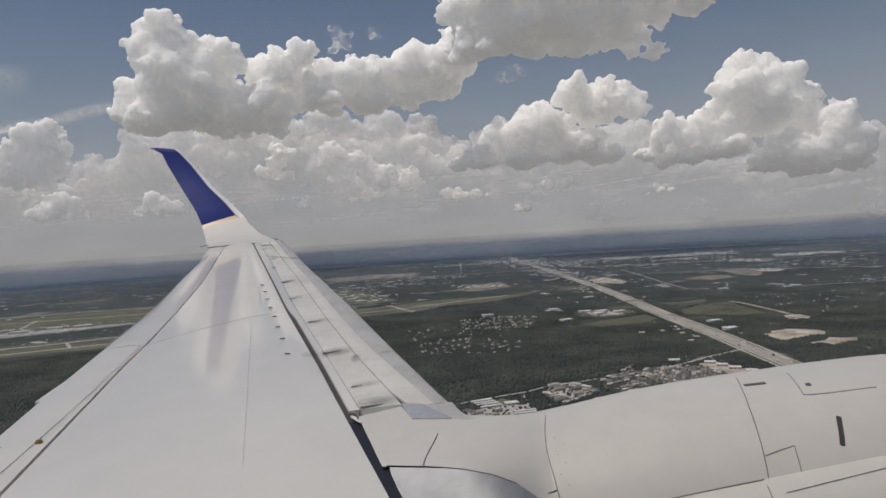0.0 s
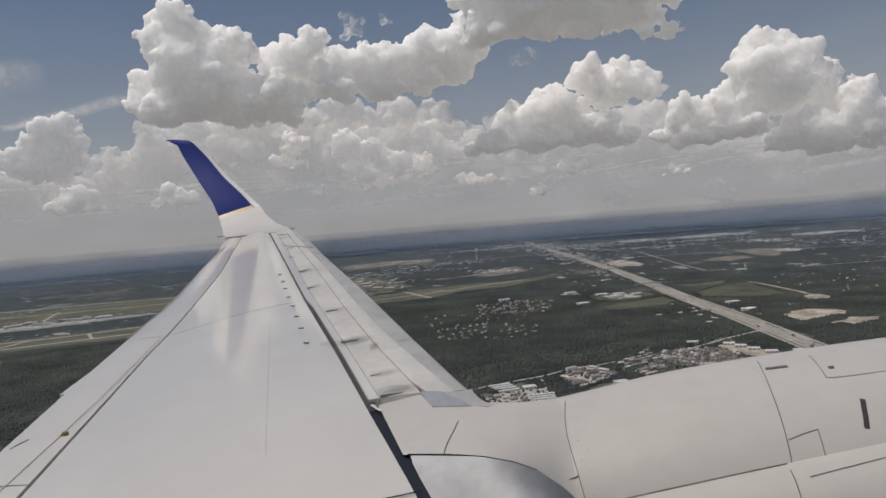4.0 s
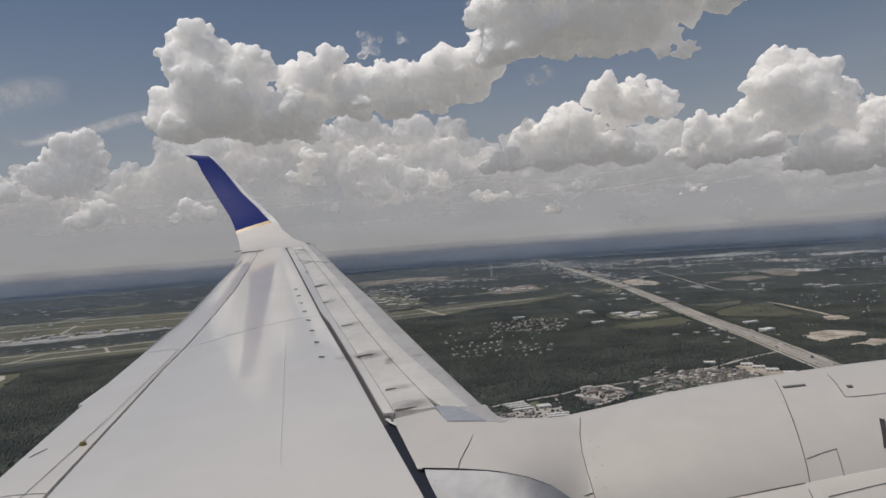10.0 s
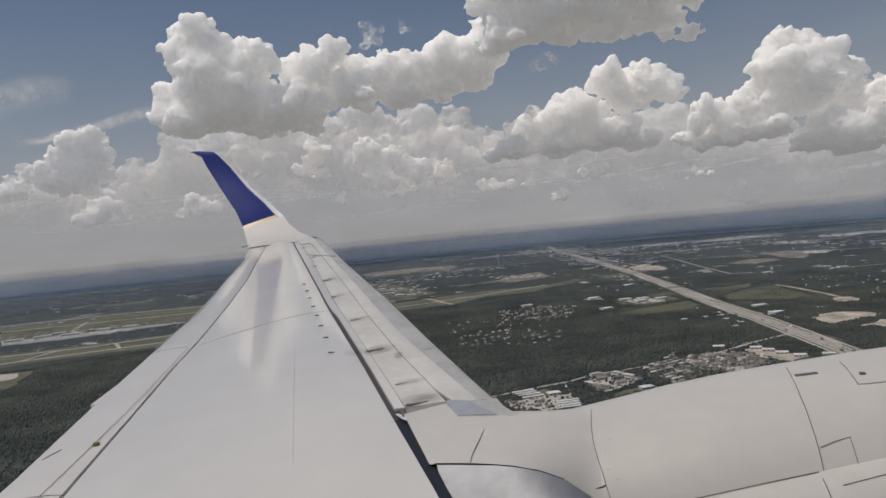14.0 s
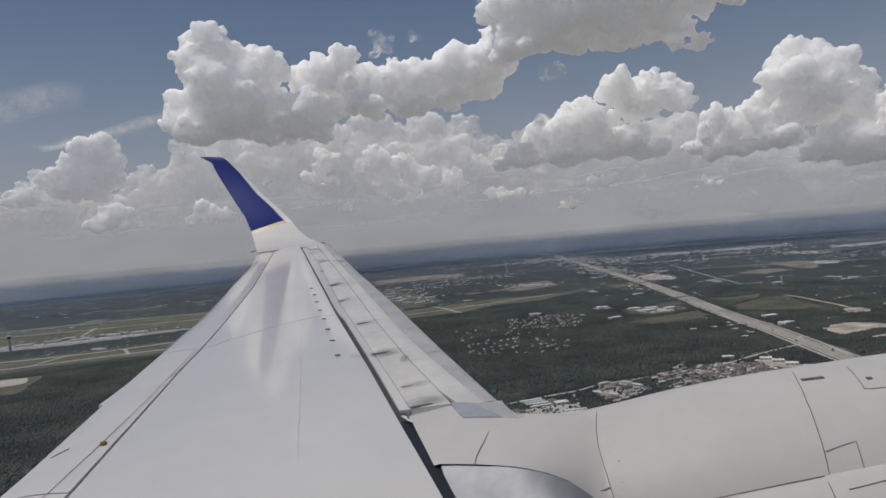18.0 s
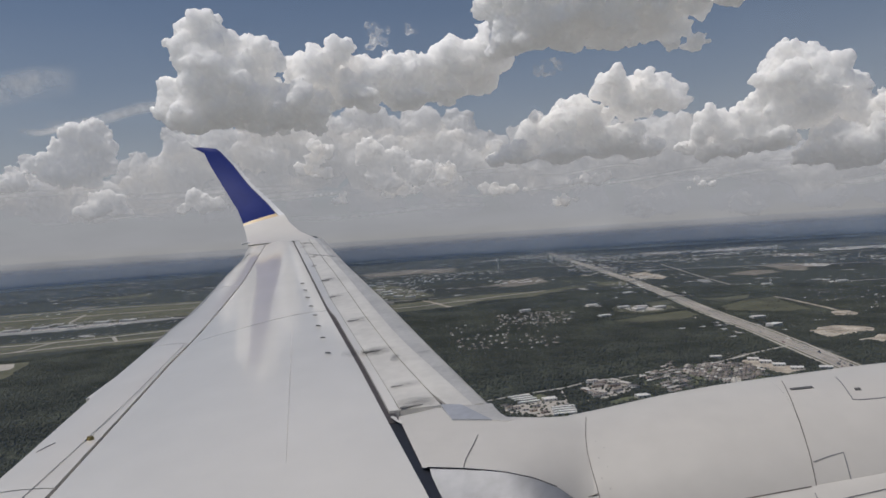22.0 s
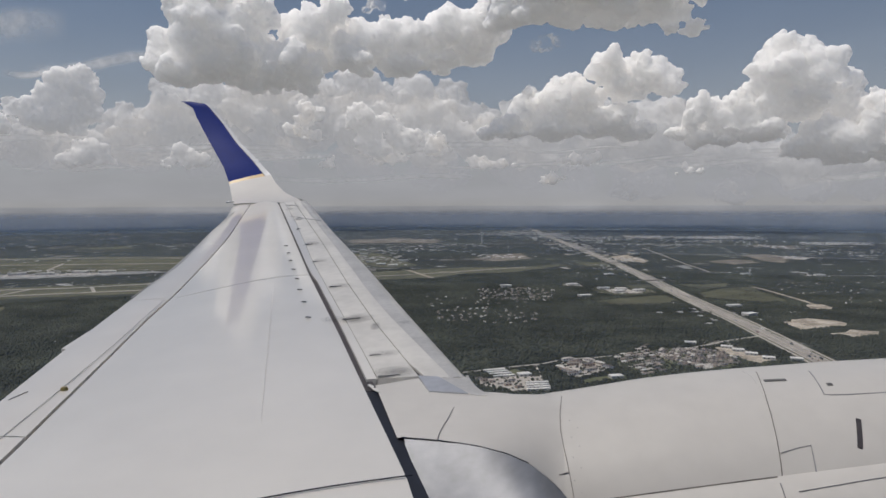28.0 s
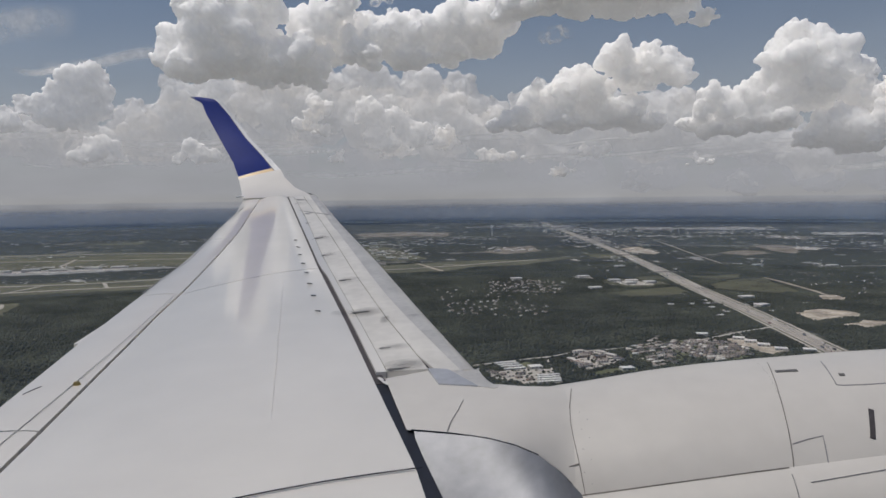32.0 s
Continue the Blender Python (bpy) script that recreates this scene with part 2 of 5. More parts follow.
def cloud_material():
    """Dense droplets: light soaks in and spreads below the skin."""
    m = material("cloud_droplets", (0.905, 0.885, 0.855), 1.0, 0, 0.02, 0.004, 0.0, 8)
    bs = m.node_tree.nodes["Principled BSDF"]
    bs.inputs["Specular IOR Level"].default_value = 0.0
    bs.inputs["Subsurface Weight"].default_value = 1.0
    bs.inputs["Subsurface Radius"].default_value = (1.0, 1.0, 1.0)
    bs.inputs["Subsurface Scale"].default_value = 250.0
    bs.inputs["Emission Color"].default_value = (1.0, 0.97, 0.93, 1)
    bs.inputs["Emission Strength"].default_value = 0.22      # added glow that brightens shaded sides, for light scattered on inside the far cloud
    return m


def wisp_material(name="cloud_mist", scale=0.016, low=0.44, high=0.70, most=0.55, thins=""):
    """Torn thin outer mist of a cloud: noise decides where it is there at all; thins: a mesh attribute that says how thick it lies."""
    m = bpy.data.materials.new(name)
    m.use_nodes = True
    nt = m.node_tree
    nt.nodes.remove(nt.nodes["Principled BSDF"])
    d = nt.nodes.new("ShaderNodeBsdfDiffuse")
    tl = nt.nodes.new("ShaderNodeBsdfTranslucent")
    for q in (d, tl):
        q.inputs["Color"].default_value = (0.95, 0.945, 0.935, 1)
    both = nt.nodes.new("ShaderNodeMixShader")
    nt.links.new(d.outputs[0], both.inputs[1])
    nt.links.new(tl.outputs[0], both.inputs[2])
    # added glow that keeps the mist's unlit sides from going dark
    em = nt.nodes.new("ShaderNodeEmission")
    em.inputs["Color"].default_value, em.inputs["Strength"].default_value = (0.97, 0.965, 0.95, 1), 0.26
    soft = nt.nodes.new("ShaderNodeAddShader")
    nt.links.new(both.outputs[0], soft.inputs[0])
    nt.links.new(em.outputs[0], soft.inputs[1])
    clear = nt.nodes.new("ShaderNodeBsdfTransparent")
    co = nt.nodes.new("ShaderNodeTexCoord")
    n = nt.nodes.new("ShaderNodeTexNoise")
    n.inputs["Scale"].default_value, n.inputs["Detail"].default_value, n.inputs["Roughness"].default_value = scale, 5, 0.58
    nt.links.new(co.outputs["Object"], n.inputs["Vector"])
    mr = nt.nodes.new("ShaderNodeMapRange")
    mr.inputs["From Min"].default_value, mr.inputs["From Max"].default_value, mr.inputs["To Max"].default_value = low, high, most
    nt.links.new(n.outputs["Fac"], mr.inputs["Value"])
    mix = nt.nodes.new("ShaderNodeMixShader")
    nt.links.new(mr.outputs[0], mix.inputs[0])
    if thins:
        at = nt.nodes.new("ShaderNodeAttribute")
        at.attribute_name = thins
        mu = nt.nodes.new("ShaderNodeMath")
        mu.operation = "MULTIPLY"
        nt.links.new(mr.outputs[0], mu.inputs[0])
        nt.links.new(at.outputs["Fac"], mu.inputs[1])
        nt.links.new(mu.outputs[0], mix.inputs[0])
    nt.links.new(clear.outputs[0], mix.inputs[1])
    nt.links.new(soft.outputs[0], mix.inputs[2])
    nt.links.new(mix.outputs[0], nt.nodes["Material Output"].inputs["Surface"])
    return m


def haze_material(name, amount, scale_height, tint, glow=0.0, foot=None, drift=0.0):
    """Painted haze: a mostly clear sheet, thinning out with height; glow: emits its tint in place of lit air; drift:
    how uneven its far, faint cloud is.
    """
    m = bpy.data.materials.new(name)
    m.use_nodes = True
    nt = m.node_tree
    nt.nodes.remove(nt.nodes["Principled BSDF"])
    d = nt.nodes.new("ShaderNodeBsdfDiffuse")
    tl = nt.nodes.new("ShaderNodeBsdfTranslucent")
    for s in (d, tl):
        s.inputs["Color"].default_value = (*tint, 1)
    both = nt.nodes.new("ShaderNodeMixShader")
    nt.links.new(d.outputs[0], both.inputs[1])
    nt.links.new(tl.outputs[0], both.inputs[2])
    lit = both.outputs[0]
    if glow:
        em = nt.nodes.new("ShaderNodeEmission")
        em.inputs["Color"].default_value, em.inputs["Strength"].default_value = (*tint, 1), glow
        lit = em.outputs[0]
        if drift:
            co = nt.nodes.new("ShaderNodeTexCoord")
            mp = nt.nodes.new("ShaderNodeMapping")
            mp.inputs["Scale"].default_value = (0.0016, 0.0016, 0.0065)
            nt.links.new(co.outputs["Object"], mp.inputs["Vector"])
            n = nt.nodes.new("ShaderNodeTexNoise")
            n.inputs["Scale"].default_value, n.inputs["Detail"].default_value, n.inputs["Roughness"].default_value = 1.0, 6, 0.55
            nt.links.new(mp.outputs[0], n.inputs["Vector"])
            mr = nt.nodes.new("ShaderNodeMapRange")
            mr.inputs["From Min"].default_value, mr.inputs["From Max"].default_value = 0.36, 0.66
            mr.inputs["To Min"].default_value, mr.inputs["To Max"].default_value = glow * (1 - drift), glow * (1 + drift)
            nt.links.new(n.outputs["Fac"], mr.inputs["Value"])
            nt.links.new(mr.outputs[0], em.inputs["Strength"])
    clear = nt.nodes.new("ShaderNodeBsdfTransparent")
    geo = nt.nodes.new("ShaderNodeNewGeometry")
    sep = nt.nodes.new("ShaderNodeSeparateXYZ")
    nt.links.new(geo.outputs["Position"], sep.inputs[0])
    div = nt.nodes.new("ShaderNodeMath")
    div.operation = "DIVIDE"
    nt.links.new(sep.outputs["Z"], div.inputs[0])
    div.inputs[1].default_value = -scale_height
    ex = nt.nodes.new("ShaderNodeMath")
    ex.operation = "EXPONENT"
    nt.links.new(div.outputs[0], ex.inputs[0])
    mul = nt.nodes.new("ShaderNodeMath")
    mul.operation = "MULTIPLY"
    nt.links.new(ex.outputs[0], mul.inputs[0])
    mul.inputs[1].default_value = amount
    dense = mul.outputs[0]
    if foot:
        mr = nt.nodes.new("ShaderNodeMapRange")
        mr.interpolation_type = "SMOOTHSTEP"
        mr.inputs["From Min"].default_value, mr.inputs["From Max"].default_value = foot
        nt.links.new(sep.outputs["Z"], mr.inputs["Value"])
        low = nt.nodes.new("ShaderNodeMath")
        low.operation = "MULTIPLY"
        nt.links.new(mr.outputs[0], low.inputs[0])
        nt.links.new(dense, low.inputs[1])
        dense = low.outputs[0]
    mix = nt.nodes.new("ShaderNodeMixShader")
    nt.links.new(dense, mix.inputs[0])
    nt.links.new(clear.outputs[0], mix.inputs[1])
    nt.links.new(lit, mix.inputs[2])
    nt.links.new(mix.outputs[0], nt.nodes["Material Output"].inputs["Surface"])
    return m


# ---- mesh helpers ----
def mesh_of(name, verts, faces, mat, smooth=False):
    me = bpy.data.meshes.new(name)
    me.from_pydata([tuple(map(float, v)) for v in verts], [], faces)
    me.materials.append(mat)
    if smooth:
        me.shade_smooth()
    me.update()
    return me


def piece(name, verts, faces, mat, parent=None, label="", smooth=False):
    ob = new(name, mesh_of(name, verts, faces, mat, smooth))
    if parent is not None:
        ob.parent = parent
    if label:
        ob["label"] = label
    return ob


def part(name, bm, mat, parent, label=""):
    me = bpy.data.meshes.new(name)
    bm.to_mesh(me)
    bm.free()
    me.materials.append(mat)
    ob = new(name, me)
    ob.parent = parent
    if label:
        ob["label"] = label
    return ob


def slab(name, top, drop, mat, parent, label="", smooth=True):
    """A closed plate from a grid of top points (rows x columns x 3), its underside drop (a vector) away."""
    top = np.asarray(top, float)
    r, c, _ = top.shape
    v = np.concatenate([top.reshape(-1, 3), (top + np.asarray(drop, float)).reshape(-1, 3)])
    n = r * c
    f = []
    for i in range(r - 1):
        for j in range(c - 1):
            a, b, d, e = i * c + j, i * c + j + 1, (i + 1) * c + j + 1, (i + 1) * c + j
            f += [(a, b, d, e), (a + n, e + n, d + n, b + n)]
    rim = [(0, j) for j in range(c)] + [(i, c - 1) for i in range(1, r)] + [(r - 1, j) for j in range(c - 2, -1, -1)] + [(i, 0) for i in range(r - 2, 0, -1)]
    ids = [i * c + j for i, j in rim]
    for a, b in zip(ids, ids[1:] + ids[:1]):
        f.append((a, a + n, b + n, b))
    ob = piece(name, v, f, mat, parent, label, smooth)
    bm = bmesh.new()
    bm.from_mesh(ob.data)
    bmesh.ops.recalc_face_normals(bm, faces=bm.faces)
    for e in bm.edges:
        if len(e.link_faces) == 2 and e.calc_face_angle(0) > 0.7:
            e.smooth = False
    bm.to_mesh(ob.data)
    bm.free()
    return ob


def strip(name, line, width, up, mat, parent, lift=0.004, label=""):
    """A thin raised band along a line of points, width across it, lifted along up(p)."""
    line = [Vector(p) for p in line]
    rows = []
    for i, p in enumerate(line):
        d = (line[min(i + 1, len(line) - 1)] - line[max(i - 1, 0)]).normalized()
        u = Vector(up(p)).normalized()
        s = d.cross(u).normalized()
        w = (width[i] if isinstance(width, (list, tuple)) else width) / 2
        rows.append([p + s * w + u * lift, p - s * w + u * lift])
    n = Vector(up(line[0])).normalized() * -0.003
    return slab(name, [[tuple(q) for q in r] for r in rows], tuple(n), mat, parent, label, smooth=False)


# ---- the aircraft: x forward along the wing's chord, y outboard, z up, from the seat by the window ----
AIR = Matrix.Translation(EYE) @ pose(0, 0, 0, -0.767, 3.9, -0.052)


def aircraft_thing(name, label, category):
    ob = tagged(new(name), label, category)
    ob.matrix_world = AIR
    return ob


def lay(pairs):
    ys, xs = [p[0] for p in pairs], [p[1] for p in pairs]
    return lambda y: float(np.interp(y, ys, xs))


TE = lay([(-0.4, -1.90), (3.19, -1.97), (4.26, -2.06), (5.92, -2.165), (6.52, -2.21), (9.30, -2.556), (10.5, -2.80)])
HINGE = lay([(-0.4, -1.35), (3.0, -1.628), (3.47, -1.672), (4.03, -1.724), (4.765, -1.795), (5.37, -1.834), (6.44, -1.945), (7.65, -2.090), (8.78, -2.276), (10.19, -2.504), (10.5, -2.555)])
GAP = lay([(-0.4, 0.42), (2.25, 0.045), (2.55, -0.026), (2.84, -0.105), (3.34, -0.242), (4.26, -0.490), (5.8, -0.922), (6.13, -1.009), (10.8, -2.247)])
GAPW = lay([(-0.4, 0.08), (2.62, 0.020), (2.84, 0.033), (3.0, 0.041), (3.34, 0.048), (3.39, 0.031), (4.25, 0.034), (5.7, 0.038), (5.80, 0.018), (10.8, 0.018)])
INNER = lay([(3.48, -0.198), (3.93, -0.320), (4.382, -0.444), (5.306, -0.703), (6.351, -0.990), (7.114, -1.181), (8.582, -1.552), (10.55, -2.085)])
CREASE = lay([(2.6, 0.27), (3.478, 0.003), (4.342, -0.267), (5.44, -0.574), (7.26, -1.052), (10.95, -2.061)])
NOSE = lay([(3.15, 0.33), (3.57, 0.206), (4.644, -0.098), (5.96, -0.458), (8.1, -1.075), (10.65, -1.77)])



def BAND(y):
    """Line between the painted slat and its worn nose."""
    return CREASE(y) + (NOSE(y) - CREASE(y)) * (0.42 + 0.2 * max(0, 4.8 - y) / 1.4)


def wing_z(x, y):
    """Height of the upper skin: a tilted plane with a little camber between hinge and slat."""
    s = (x - HINGE(y)) / (GAP(y) - HINGE(y))
    return -1.3 + 0.15 * y + 0.12 * x + (0.12 * s * (1 - s) * (0.67 + 0.66 * s) if 0 < s < 1 else 0)


UP = Vector((-0.12, -0.15, 1)).normalized()


def on_wing(x, y, lift=0.0):
    return (x, y, wing_z(x, y) + lift)


wing = aircraft_thing("aircraft_wing", "white swept airliner wing with blue winglet and open slats", "aircraft wing")


def wing_panel(name, ys, a, b, n, mat, thick, label="", bow=0.0, fall=0.0):
    """A skin panel between the chord lines a(y) and b(y); bow: camber; fall: how far its forward edge curls down."""
    top = []
    for y in ys:
        row = []
        for k in range(n):
            s = k / (n - 1)
            x = a(y) + (b(y) - a(y)) * s
            row.append(on_wing(x, y, bow * 4 * s * (1 - s) - fall * s ** 3))
        top.append(row)
    return slab(name, top, (0, 0, -thick), mat, wing, label)


def span(a, b, n):
    return [a + (b - a) * i / (n - 1) for i in range(n)]


wing_panel("wing_box_panel", span(-0.4, 2.512, 8), lambda y: HINGE(y) + 0.010, GAP, 12, WINGSKIN, 0.10)


SEAMW = lay([(2.5, 0.010), (5.2, 0.007), (10.5, 0.003)])         # half width of the hinge slot


for low, gap in ((2.512, 0.0), (10.46, 0.010)):
    top = []
    for i in range(26):
        v = i / 25
        row = []
        for k in range(13):
            s = k / 12
            y0 = 5.24 + s * 0.53 + gap
            y = y0 + (low - y0) * v
            x = HINGE(y) + SEAMW(y) + (GAP(y) - HINGE(y) - SEAMW(y)) * s
            row.append(on_wing(x, y))
        top.append(row)
    slab("wing_box_panel", top, (0, 0, -0.08), WINGSKIN, wing)
# painted shade: dark sheets for the slot under the open slats, and the hinge slot of the control surfaces
wing_panel("slat_slot", span(-0.4, 3.36, 12), lambda y: GAP(y) - 0.02, lambda y: GAP(y) + GAPW(y) + 0.03, 3, SEALSHADE, 0.03, "near-black sheet, painted shade of the slot behind the slats").location.z = -0.014
wing_panel("slot_shade", span(2.0, 3.42, 8), lambda y: GAP(y) - 0.02, lambda y: GAP(y) + GAPW(y) + 0.14, 3, SEALSHADE, 0.03, "dark sheet, painted shade deep in the slot").location.z = -0.13
wing_panel("slat_slot", span(3.355, 10.7, 26), lambda y: GAP(y) - 0.02, lambda y: GAP(y) + GAPW(y) + 0.02, 3, SLOT, 0.03, "dark grey sheet, painted shade of the slot behind the slats").location.z = -0.012
wing_panel("hinge_slot", span(-0.4, 10.4, 30), lambda y: HINGE(y) - 0.04, lambda y: HINGE(y) + 0.03, 3, SEALSHADE, 0.03, "dark hinge slot").location.z = -0.03
# slats
for y0, y1 in ((3.478, 8.75), (8.75, 10.55)):
    slat = wing_panel("slat", span(y0, y1, 24), lambda y: INNER(y) + 0.004, CREASE, 6, SLAT, 0.05, "light grey extended slat")
    tail = wing_panel("slat_tail", span(y0, y1, 24), lambda y: GAP(y) + GAPW(y), INNER, 3, WHITE, 0.045, "narrow white slat tail")
    tail.parent = slat
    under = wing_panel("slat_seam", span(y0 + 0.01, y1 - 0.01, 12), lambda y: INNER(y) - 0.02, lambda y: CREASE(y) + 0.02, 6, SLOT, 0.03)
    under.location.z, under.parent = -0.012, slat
    le = wing_panel("leading_edge", span(y0 if y0 > 4 else 3.43, y1, 24), lambda y: (CREASE(y) if y > 3.478 else 0.003 + (3.478 - y) * 0.90) + 0.006, BAND, 6, SLAT, 0.05, "pale upper leading edge", 0.004)
    le.parent = slat
    nose = wing_panel("nose_skin", span(y0 if y0 > 4 else 3.43, y1, 24), BAND, lambda y: NOSE(y) + 0.010, 11, SILVER, 0.05, "grey worn bare metal nose skin", 0.006, 0.036)
    nose.parent = slat
top = [[on_wing(x, y, 0.004) for x, y in ((0.003, 3.476), (0.050, 3.465), (0.098, 3.452))], [on_wing(x, y, 0.005) for x, y in ((0.028, 3.375), (0.085, 3.352), (0.165, 3.335))], [on_wing(x, y, 0.006) for x, y in ((0.054, 3.276), (0.140, 3.250), (0.231, 3.222))]]
slab("slat_end_plate", top, (0, 0, -0.02), ENDPLATE, wing, "blue-grey plate at the slat's inner end")
outer = ((0.245, 3.435), (0.252, 3.40), (0.263, 3.35), (0.278, 3.30), (0.30, 3.255), (0.335, 3.215))
inner = ((0.104, 3.435), (0.131, 3.39), (0.167, 3.333), (0.20, 3.28), (0.236, 3.220), (0.30, 3.19))
slab("root_fillet", [[on_wing(xi + (xo - xi) * u, yi + (yo - yi) * u, 0.003 - 0.006 * u) for u in (0, 0.5, 1)] for (xo, yo), (xi, yi) in zip(outer, inner)], (0, 0, -0.03), SILVER, wing, "curved root fillet of the leading edge")
# control surfaces behind the hinge line
for nm, y0, y1, lab in (("inboard_flap", -0.4, 3.05, "white inboard flap"), ("outboard_flap", 3.06, 5.24, "white outboard flap"), ("spoiler", 5.25, 7.35, "white spoiler panel"), ("aileron", 7.36, 10.465, "white aileron")):
    wing_panel(nm, span(y0, y1, 10), TE, lambda y: HINGE(y) - SEAMW(y) - 0.002, 7, WHITE, 0.05, lab, 0.01)
strip("flap_joint", [on_wing(float(np.interp(y, (2.6, 3.08, 3.586, 4.174, 5.3), (-1.725, -1.733, -1.749, -1.775, -1.855))), y, 0.009) for y in span(2.6, 5.2, 12)], 0.0028, lambda p: UP, PALELINE, wing)
strip("aileron_joint", [on_wing(float(np.interp(y, (5.3, 6.4, 7.92, 8.86, 9.6), (-2.125, -2.165, -2.375, -2.485, -2.56))), y, 0.010) for y in span(5.3, 9.6, 14)], 0.007, lambda p: UP, GREYLINE, wing)
# joints on the inboard box
strip("skin_joint", [on_wing(0.0 - 0.085 * k, 2.53 - 0.025 * k, 0.004) for k in range(12)], 0.006, lambda p: UP, SEALSHADE, wing)
strip("skin_joint", [on_wing(-0.607 - 0.196 * (y - 2.81), y, 0.003) for y in span(2.95, 5.3, 16)], [0.0004] * 3 + [0.0011] * 11 + [0.0005] * 2, lambda p: UP, FAINTLINE, wing, 0.001, "faint lengthwise skin joint")
# small skin fittings in a row along the slat
for x, y in ((-1.338, 6.959), (-1.244, 6.608), (-1.161, 6.27), (-1.067, 5.916), (-0.976, 5.579), (-0.89, 5.231), (-0.801, 4.89), (-0.708, 4.515)):
    bm = bmesh.new()
    bmesh.ops.create_cube(bm, size=1)
    bmesh.ops.scale(bm, vec=(0.036, 0.009, 0.007), verts=bm.verts)
    bmesh.ops.bevel(bm, geom=bm.edges[:], offset=0.002, segments=2, affect="EDGES")
    bmesh.ops.translate(bm, vec=on_wing(x, y, 0.006), verts=bm.verts)
    part("skin_fitting", bm, SMUDGE, wing, "small grey raised fitting")
# grimy slat track slots: a thin dark wedge each, with an oily smear forward of it
def smear(x, y, l, w, amount):
    """An oily stain that thins out towards its rim."""
    top = [[on_wing(x + l * (i / 6), y + w * (k / 4 - 0.5) + 0.14 * l * (i / 6), 0.0065) for k in range(5)] for i in range(7)]
    slab("grime_smear", top, (0, 0, -0.001), GRIME[amount], wing, "oily grey stain on the slat")


for x, y, l, w in ((-1.439, 8.03, 0.05, 0.05), (-1.172, 7.075, 0.07, 0.06), (-0.965, 6.25, 0.045, 0.035), (-0.69, 5.33, 0.085, 0.022), (-0.487, 4.483, 0.105, 0.036), (-0.262, 3.80, 0.06, 0.010), (-0.196, 3.488, 0.110, 0.024)):
    strip("slat_track_slot", [on_wing(x + l * u, y + 0.10 * l * u, 0.006) for u in (0, 0.15, 0.35, 0.6, 1.0)], [w * 0.6, w, w * 0.65, w * 0.35, 0.002], lambda p: UP, SMUDGE, wing, 0.001, "dark grimy slat track slot")
for x, y, l, w, am in ((-0.50, 4.47, 0.24, 0.20, "strong"), (-0.30, 4.30, 0.07, 0.16, "strong"), (-0.215, 3.53, 0.24, 0.14, "strong"), (-0.70, 5.33, 0.20, 0.16, "faint"), (-0.98, 6.25, 0.16, 0.22, "faint"), (-1.19, 7.08, 0.18, 0.22, "strong"), (-0.265, 3.80, 0.20, 0.10, "faint"),
                       (-1.60, 8.72, 0.14, 0.22, "strong"), (-1.90, 9.7, 0.12, 0.30, "faint"), (-0.62, 4.47, 0.16, 0.16, "faint"), (-0.14, 4.34, 0.10, 0.06, "faint"), (-1.95, 10.05, 0.16, 0.20, "strong")):
    smear(x, y, l, w, am)
for pts in (((-1.701, 9.019), (-1.555, 8.867), (-1.246, 8.515)), ((-1.994, 10.151), (-1.881, 10.058), (-1.759, 9.906))):
    strip("slat_joint", [on_wing(x, y, 0.006) for x, y in pts], 0.010, lambda p: UP, GREYLINE, wing, 0.002)
# torn seal where the slot widens, and a scratch on the flap
strip("torn_seal", [on_wing(x, y, 0.004) for x, y in ((-0.232, 3.395), (-0.214, 3.372), (-0.206, 3.345), (-0.196, 3.338), (-0.178, 3.30))], [0.012, 0.020, 0.010, 0.022, 0.006], lambda p: UP, WHITE, wing, 0.002, "frayed white seal end")
strip("scratch", [on_wing(x, y, 0.010) for x, y in ((-1.945, 3.459), (-1.93, 3.503), (-1.905, 3.553))], [0.002, 0.005, 0.002], lambda p: UP, SMUDGE, wing, 0.002, "short dark scratch")
# brass tie-down ring on the flap
bm = bmesh.new()
bmesh.ops.create_cone(bm, cap_ends=True, segments=14, radius1=0.020, radius2=0.013, depth=0.016)
bmesh.ops.translate(bm, vec=on_wing(-1.735, 3.56, 0.012), verts=bm.verts)
part("tie_down_ring", bm, BRASS, wing, "small brass tie-down fitting")
# track fairings under the trailing edge
for y, l in ((4.18, 0.10), (6.15, 0.09)):
    rows = []
    for i in range(12):
        s = i / 11
        x = TE(y) - l + s * 1.1
        r = 0.055 * math.sin(math.pi * min(1, 0.12 + 0.88 * s)) ** 0.6
        rows.append([(x, y + 0.12 * math.cos(a) * (r / 0.055), wing_z(x, y) - 0.12 + r * math.sin(a)) for a in [2 * math.pi * k / 12 for k in range(13)]])
    piece("track_fairing", [q for r_ in rows for q in r_], [(i * 13 + k, i * 13 + k + 1, (i + 1) * 13 + k + 1, (i + 1) * 13 + k) for i in range(11) for k in range(12)], WHITE, wing, "white flap track fairing", True)

top = [[(x, y, -1.3 + 0.15 * y + 0.12 * x - 0.012) for x in (TE(y) - 0.045 * (4.84 - y) / 0.54, TE(y) - 0.02 * (4.84 - y) / 0.54, TE(y) + 0.05)] for y in span(4.27, 4.84, 6)]
slab("flap_track_tip", top, (0.01, 0.0, -0.05), WHITE, wing, "white tip of the flap track fairing")

